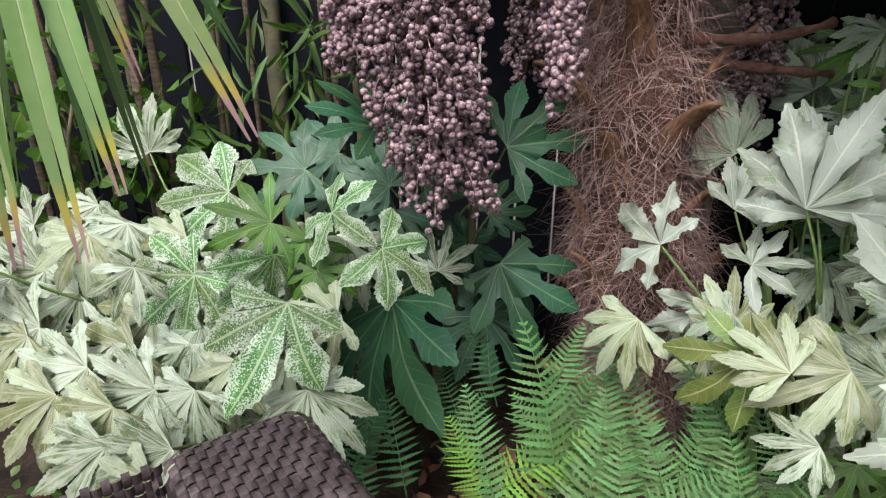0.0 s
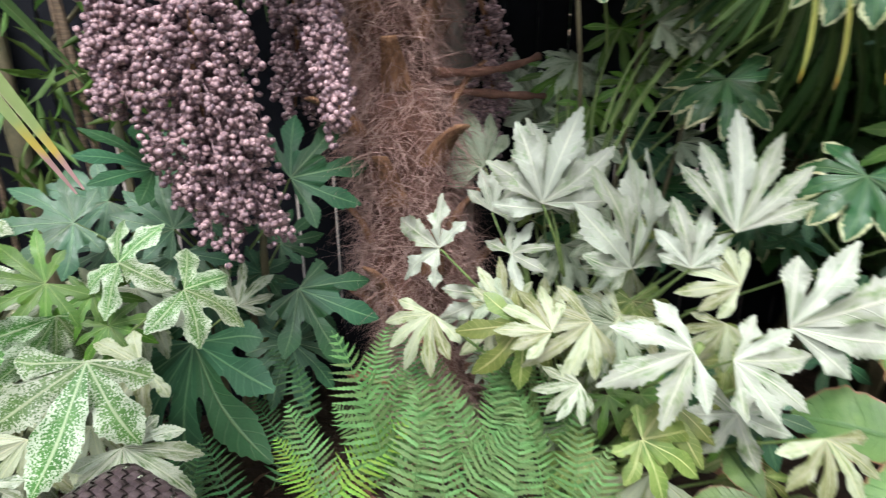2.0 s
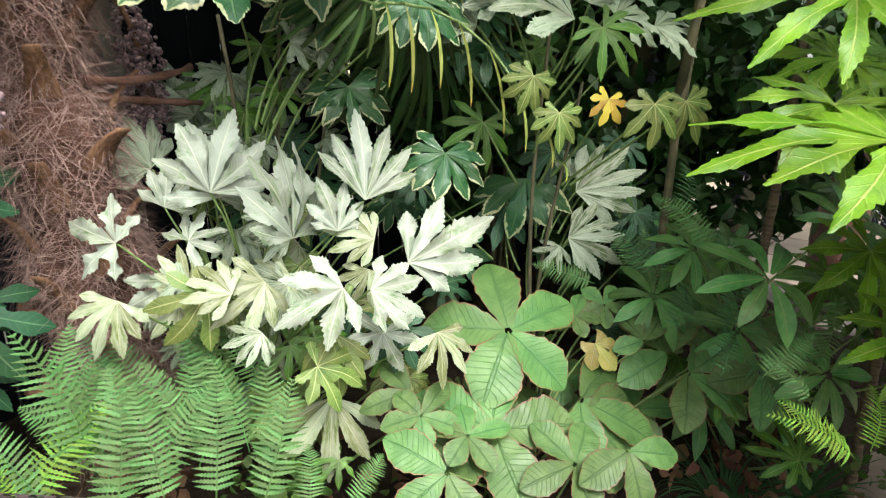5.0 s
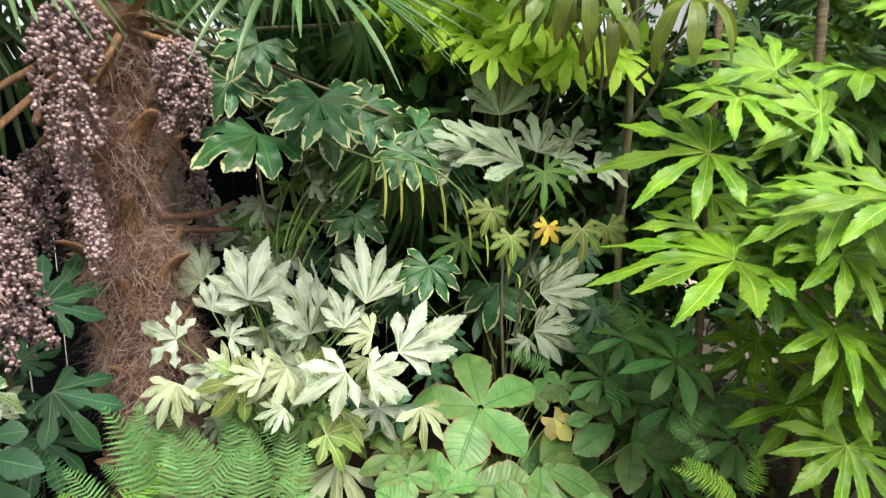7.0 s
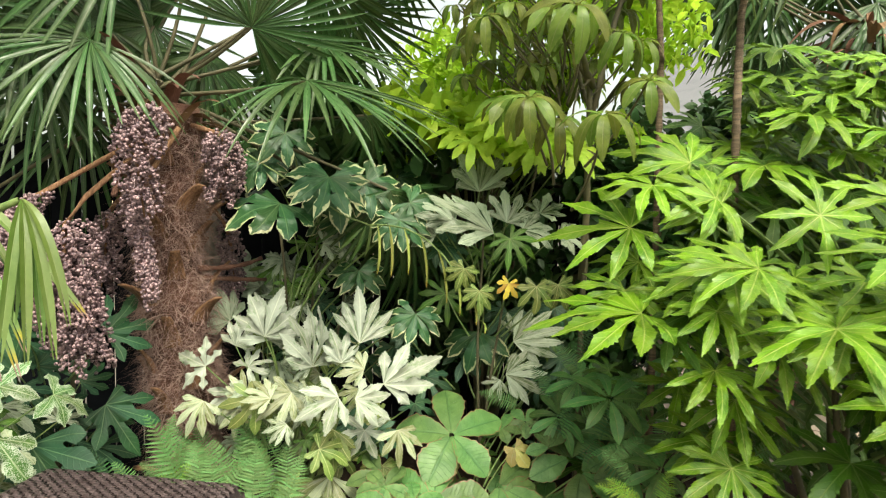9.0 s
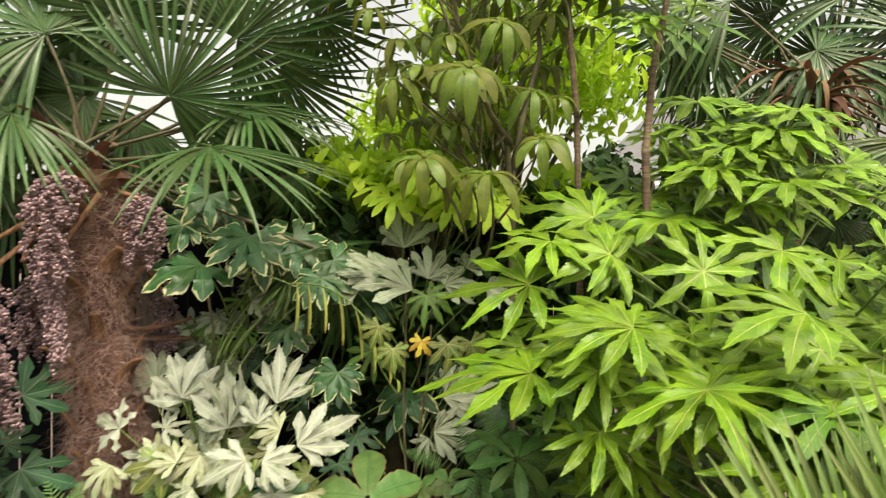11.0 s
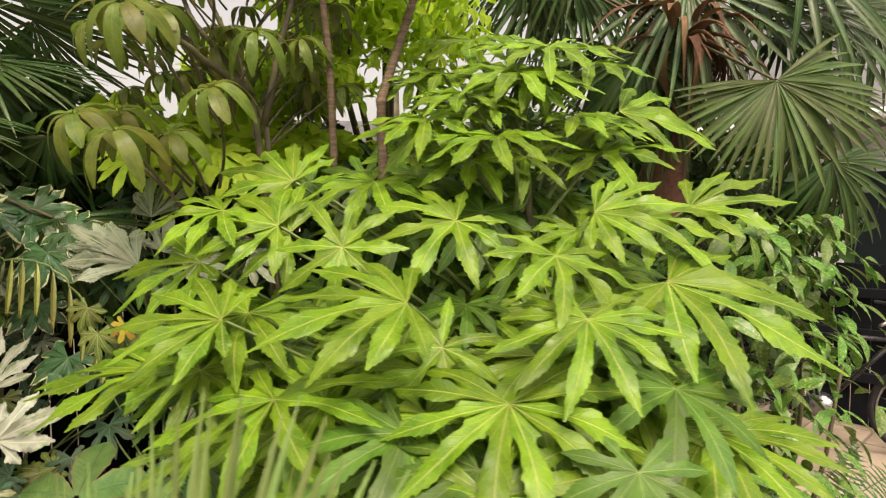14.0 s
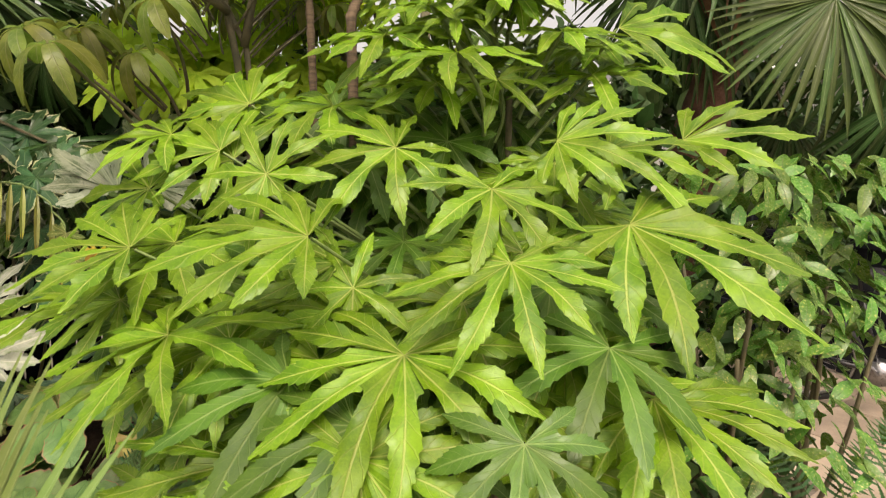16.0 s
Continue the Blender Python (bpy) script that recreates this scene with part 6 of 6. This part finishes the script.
# ---- wicker chairs ----
def wicker_chair(x, y, turn, label):
    """An armchair of woven flat strands; its back stands along local x with the seat towards -y."""
    root = thing("wicker_armchair", x, y, 0.0, label, "chair", "wicker armchairs")
    m = pose(x, y, 0, 0, 0, turn)
    W, T, H = 0.60, 0.20, 0.90

    def shell(name, lo, hi, c):
        g = Geo()
        g.box(lo, hi, c)
        return part(name, g.mesh(name, M_WICKER2, False), root, m)

    shell("backrest", (0.008, -T + 0.008, 0.32), (W - 0.008, -0.008, H - 0.008), 0.03)
    shell("seat", (0.05, -0.62, 0.22), (W - 0.05, -T, 0.40), 0.02)
    for a in (0.0, W - 0.09):
        shell("armrest", (a + 0.006, -0.64, 0.10), (a + 0.084, -T, 0.60), 0.02)
    for lx in (0.03, W - 0.07):
        for ly in (-0.62, -0.07):
            g = Geo()
            g.box((lx, ly, 0.0), (lx + 0.04, ly + 0.04, 0.32), 0.004)
            part("leg", g.mesh("chair_leg", M_WICKER2, False), root, m)

    def weave(name, origin, ex, ey, nx, ny, cell, curve=None):
        """Over-and-under flat strands on a panel."""
        ex, ey = Vector(ex), Vector(ey)
        nn = ex.cross(ey)
        g = Geo()
        for i in range(nx):
            for j in range(ny):
                up = (i + j) % 2 == 0
                a, b = (ex, ey) if up else (ey, ex)
                c = Vector(origin) + ex * ((i + 0.5) * cell[0]) + ey * ((j + 0.5) * cell[1])
                la, lb = (cell[0] * 0.74, cell[1] * 0.44) if up else (cell[1] * 0.74, cell[0] * 0.44)
                rows = []
                for s, h in ((-1, -0.001), (-0.55, 0.0035), (0, 0.0045), (0.55, 0.0035), (1, -0.001)):
                    for q in (-1, 1):
                        p = c + a * (s * la) + b * (q * lb) + nn * h
                        rows.append(curve(p) if curve else p)
                g.add(rows, [(2 * k, 2 * k + 1, 2 * k + 3, 2 * k + 2) for k in range(4)])
        return part(name, g.mesh(name, M_WICKER), root, m, "woven flat brown strands", "stuff")

    cell = (0.0165, 0.011)
    top = weave("top_weave", (0.02, -T + 0.012, H), (1, 0, 0), (0, 1, 0), int((W - 0.04) / cell[0]), int((T - 0.02) / cell[1]), cell, lambda p: Vector((p.x, p.y, p.z - 18.0 * max(0, abs(p.y + T / 2) - T / 2 + 0.035) ** 2 - 9 * max(0, abs(p.x - W / 2) - W / 2 + 0.06) ** 2)))
    weave("rear_weave", (0.02, 0.0, 0.34), (0, 0, 1), (1, 0, 0), int((H - 0.36) / cell[0]), int((W - 0.04) / cell[1]), cell)
    weave("front_weave", (0.02, -T, 0.40), (1, 0, 0), (0, 0, 1), int((W - 0.04) / cell[0]), int((H - 0.42) / cell[1]), cell)
    weave("side_weave", (0.0, -T + 0.01, 0.34), (0, 0, 1), (0, -1, 0), int((H - 0.36) / cell[0]), int((T - 0.02) / cell[1]), (cell[0], cell[1]))
    weave("side_weave", (W, -T + 0.01, 0.34), (0, 1, 0), (0, 0, 1), int((T - 0.02) / cell[1]), int((H - 0.36) / cell[0]), (cell[1], cell[0]))
    for a in (0.0, W - 0.09):
        weave("arm_weave", (a + 0.005, -0.63, 0.603), (1, 0, 0), (0, 1, 0), 5, 44, cell)
    weave("seat_weave", (0.1, -0.61, 0.403), (1, 0, 0), (0, 1, 0), 22, 42, cell)


wicker_chair(-0.20, 0.71, -55, "dark brown woven wicker armchair with its back to the plants")
wicker_chair(0.60, -0.33, -61, "dark brown woven wicker armchair beside the bed")

# ---- bicycle by the house ----
def bicycle(x, y, turn):
    root = thing("bicycle", x, y, 0.0, "black bicycle leaning in shade beside the house", "bicycle")
    m = pose(x, y, 0, 8, 0, turn)
    for wx in (0.0, 1.02):
        g = Geo()
        ring = lambda r, n=40: [(wx + r * math.cos(2 * math.pi * k / n), 0, 0.34 + r * math.sin(2 * math.pi * k / n)) for k in range(n + 1)]
        g.tube(ring(0.32), 0.022, 8, False)
        wheel = part("wheel", g.mesh("tyre", M_RUBBER), root, m)
        g = Geo()
        g.tube(ring(0.29), 0.010, 6, False)
        part("rim", g.mesh("rim", M_METAL), wheel, m)
        g = Geo()
        for k in range(24):
            a = 2 * math.pi * k / 24
            g.tube([(wx, 0.02 * (-1) ** k, 0.34), (wx + 0.29 * math.cos(a), 0, 0.34 + 0.29 * math.sin(a))], 0.0013, 4)
        g.tube([(wx, -0.04, 0.34), (wx, 0.04, 0.34)], 0.022, 10)
        part("spokes", g.mesh("spokes", M_METAL), wheel, m)
    P = {"r": (0, 0, 0.34), "b": (0.42, 0, 0.30), "s": (0.28, 0, 0.82), "h": (0.82, 0, 0.82), "f": (1.02, 0, 0.34)}
    g = Geo()
    for a, b in (("r", "b"), ("r", "s"), ("b", "s"), ("b", "h"), ("s", "h"), ("h", "f")):
        g.tube([P[a], P[b]], 0.017, 8)
    part("frame", g.mesh("bike_frame", M_PAINT), root, m)
    g = Geo()
    g.tube([(0.28, 0, 0.82), (0.26, 0, 0.93)], 0.013, 8)
    g.box((0.12, -0.07, 0.93), (0.40, 0.07, 0.98), 0.02)
    part("saddle", g.mesh("saddle", M_RUBBER), root, m)
    g = Geo()
    g.tube([(0.82, 0, 0.82), (0.80, 0, 0.98)], 0.014, 8)
    g.tube([(0.72, -0.28, 1.0), (0.82, -0.15, 1.02), (0.80, 0, 0.98), (0.82, 0.15, 1.02), (0.72, 0.28, 1.0)], 0.012, 8)
    part("handlebar", g.mesh("handlebar", M_METAL), root, m)
    g = Geo()
    g.tube([(0.42, -0.05, 0.30), (0.42, 0.05, 0.30)], 0.08, 16)
    g.tube([(0.42, 0.06, 0.30), (0.52, 0.06, 0.18), (0.52, 0.14, 0.18)], 0.011, 6)
    g.tube([(0.42, -0.06, 0.30), (0.32, -0.06, 0.42), (0.32, -0.14, 0.42)], 0.011, 6)
    part("crankset", g.mesh("crankset", M_METAL), root, m)


bicycle(5.35, -0.2, -75)

# ---- trees and shrubs beyond ----
def backtree(name, x, y, h, crown, count, size, mat, seed, label, slim=0.42):
    root = thing(name, x, y, 0.0, label, "tree", "trees beyond the fence")
    g = Geo()
    g.tube([(x + 0.06 * math.sin(k), y + 0.05 * math.cos(k * 1.3), h * k / 8) for k in range(9)], [0.09 * (1.1 - 0.09 * k) for k in range(9)], 8)
    r = random.Random(seed)
    for b in crown[:6]:
        g.tube([(x, y, h * 0.55), (x + (b[0] - x) * 0.5, y + (b[1] - y) * 0.5, h * 0.55 + (b[2] - h * 0.55) * 0.6), b[:3]], [0.035, 0.022, 0.008], 6)
    part("trunk", g.mesh("tree_trunk", M_STEM2), root, Matrix.Identity(4))
    part("crown", cloud(name + "_leaves", mat, count, crown, size, seed, slim), root, Matrix.Identity(4), kind="stuff")


def crown(x, y, z, r, n, seed):
    q = random.Random(seed)
    return [(x + q.uniform(-r, r), y + q.uniform(-r, r) * 0.6, z + q.uniform(-r, r) * 0.7, r * q.uniform(0.25, 0.5), r * q.uniform(0.25, 0.45), r * q.uniform(0.2, 0.4)) for _ in range(n)]


# The bright backlit look of these crowns is in M_LIME's colour.
backtree("backlit_tree", 3.3, 1.6, 2.6, [(2.493, 0.534, 2.883, 0.45, 0.35, 0.45), (2.674, 0.356, 2.596, 0.3, 0.3, 0.3), (2.392, 0.778, 2.691, 0.35, 0.3, 0.3), (2.536, 0.487, 3.264, 0.5, 0.4, 0.4), (2.279, 1.029, 3.024, 0.35, 0.3, 0.3), (2.149, 0.741, 2.322, 0.35, 0.3, 0.12), (2.797, 0.704, 2.902, 0.3, 0.3, 0.4), (2.473, 1.048, 2.841, 0.35, 0.3, 0.4), (2.100, 1.442, 2.510, 0.3, 0.3, 0.2), (2.023, 1.151, 2.298, 0.3, 0.3, 0.15)], 4200, 0.10, M_LIME, 31, "yellow-green shrub beyond the fence, leaf colour raised as if backlit", 0.26)
backtree("backlit_tree", 2.2, 1.2, 1.8, [(1.445, 0.883, 2.025, 0.3, 0.2, 0.08), (1.656, 0.672, 1.997, 0.3, 0.2, 0.10), (1.407, 1.062, 2.094, 0.2, 0.2, 0.08), (1.718, 0.819, 2.045, 0.25, 0.2, 0.08)], 520, 0.13, M_LIME, 32, "yellow-green shrub top, leaf colour raised as if lit", 0.4)
backtree("dark_tree", -0.6, 3.2, 2.6, crown(-0.6, 2.7, 2.0, 0.9, 12, 3), 2600, 0.11, M_SHRUB, 33, "dark green shrub over the fence")
backtree("dark_tree", -2.4, 2.8, 2.8, crown(-2.4, 2.6, 2.2, 1.0, 12, 4), 2600, 0.11, M_SHRUB, 34, "dark green shrub over the fence")
backtree("dark_tree", 1.6, 2.6, 2.1, crown(1.5, 2.3, 1.75, 0.6, 9, 5) + [(1.11, 1.50, 2.20, 0.35, 0.25, 0.22), (1.35, 1.45, 2.12, 0.35, 0.25, 0.22), (1.13, 1.32, 1.91, 0.35, 0.25, 0.22), (1.09, 1.20, 1.99, 0.35, 0.25, 0.22), (1.52, 1.00, 1.93, 0.35, 0.25, 0.22)], 2600, 0.11, M_SHRUB, 35, "dark green shrub over the fence")
backtree("dark_tree", 4.9, 1.2, 2.4, crown(4.7, 1.0, 2.0, 0.7, 10, 6), 1800, 0.11, M_SHRUB, 36, "dark green shrub beside the house")

backtree("laurel_shrub", 2.5, 0.7, 1.6, [(2.2, 0.9, 1.2, 0.4, 0.3, 0.5), (2.6, 0.4, 1.3, 0.4, 0.3, 0.5), (2.9, 0.1, 1.2, 0.35, 0.3, 0.6), (1.9, 1.2, 1.1, 0.4, 0.25, 0.5), (2.3, 0.5, 0.7, 0.5, 0.4, 0.4), (3.1, -0.3, 1.4, 0.3, 0.3, 0.6), (2.7, 0.6, 1.8, 0.4, 0.3, 0.25)], 5200, 0.12, M_SHRUB, 41, "dark green evergreen shrub in front of the fence", 0.34)
backtree("low_shrub", 3.0, -0.75, 0.5, [(3.1, -0.85, 0.45, 0.35, 0.25, 0.35), (2.6, -0.85, 0.45, 0.3, 0.25, 0.35), (3.5, -0.7, 0.4, 0.3, 0.25, 0.3), (3.0, -0.9, 0.8, 0.3, 0.2, 0.3), (2.75, -0.8, 1.1, 0.3, 0.2, 0.3)], 1700, 0.085, M_SHRUB, 46, "dark green low shrub under the spotted laurel", 0.36)
backtree("hedge_shrub", 5.0, 0.6, 2.0, [(4.540, 0.061, 2.040, 0.35, 0.3, 0.5), (5.015, -0.105, 1.782, 0.35, 0.3, 0.5), (5.347, -0.284, 1.502, 0.3, 0.3, 0.5), (4.604, 0.313, 2.491, 0.35, 0.3, 0.5), (5.105, -0.605, 1.668, 0.3, 0.3, 0.5), (4.852, -0.312, 0.918, 0.3, 0.3, 0.5), (5.816, -0.260, 1.790, 0.2, 0.2, 0.3), (4.129, -0.129, 1.902, 0.22, 0.2, 0.4), (3.893, -0.235, 1.446, 0.25, 0.2, 0.4), (7.449, -0.037, 0.778, 0.4, 0.4, 0.4), (7.972, -0.386, 0.423, 0.4, 0.4, 0.4)], 5000, 0.12, M_SHRUB, 43, "dark evergreen hedge beside the path to the house", 0.36)
backtree("fence_top_shrub", 2.4, 1.5, 1.7, [(1.2, 2.0, 1.8, 0.4, 0.2, 0.2), (1.7, 1.9, 1.8, 0.4, 0.2, 0.25), (2.2, 1.6, 1.8, 0.4, 0.2, 0.25), (2.7, 1.3, 1.85, 0.35, 0.2, 0.25), (3.2, 1.0, 1.85, 0.35, 0.2, 0.3), (2.5, 1.4, 2.1, 0.3, 0.2, 0.15), (3.6, 0.7, 1.9, 0.3, 0.2, 0.4)], 2600, 0.11, M_SHRUB, 44, "dark green shrub growing over the top of the fence", 0.36)
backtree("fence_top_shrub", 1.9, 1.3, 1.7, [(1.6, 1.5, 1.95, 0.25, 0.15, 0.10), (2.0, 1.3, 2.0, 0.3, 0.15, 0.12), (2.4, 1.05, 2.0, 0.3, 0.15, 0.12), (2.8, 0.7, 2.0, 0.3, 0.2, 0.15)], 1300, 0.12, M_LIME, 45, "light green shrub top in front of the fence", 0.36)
litter = thing("leaf_litter", 0.9, 0.5, 0.1, "dry brown fallen leaves lying on the soil", "leaf litter", kind="stuff")
part("foliage", cloud("litter_leaves", M_DEAD, 420, [(0.9, 0.55, 0.26, 0.5, 0.4, 0.02), (0.3, 1.1, 0.30, 0.6, 0.3, 0.02), (1.7, -0.1, 0.20, 0.4, 0.4, 0.02), (-0.6, 1.1, 0.28, 0.5, 0.3, 0.02)], 0.06, 51, 0.5, 0.3, 0.0), litter, Matrix.Identity(4), kind="stuff")
paving()
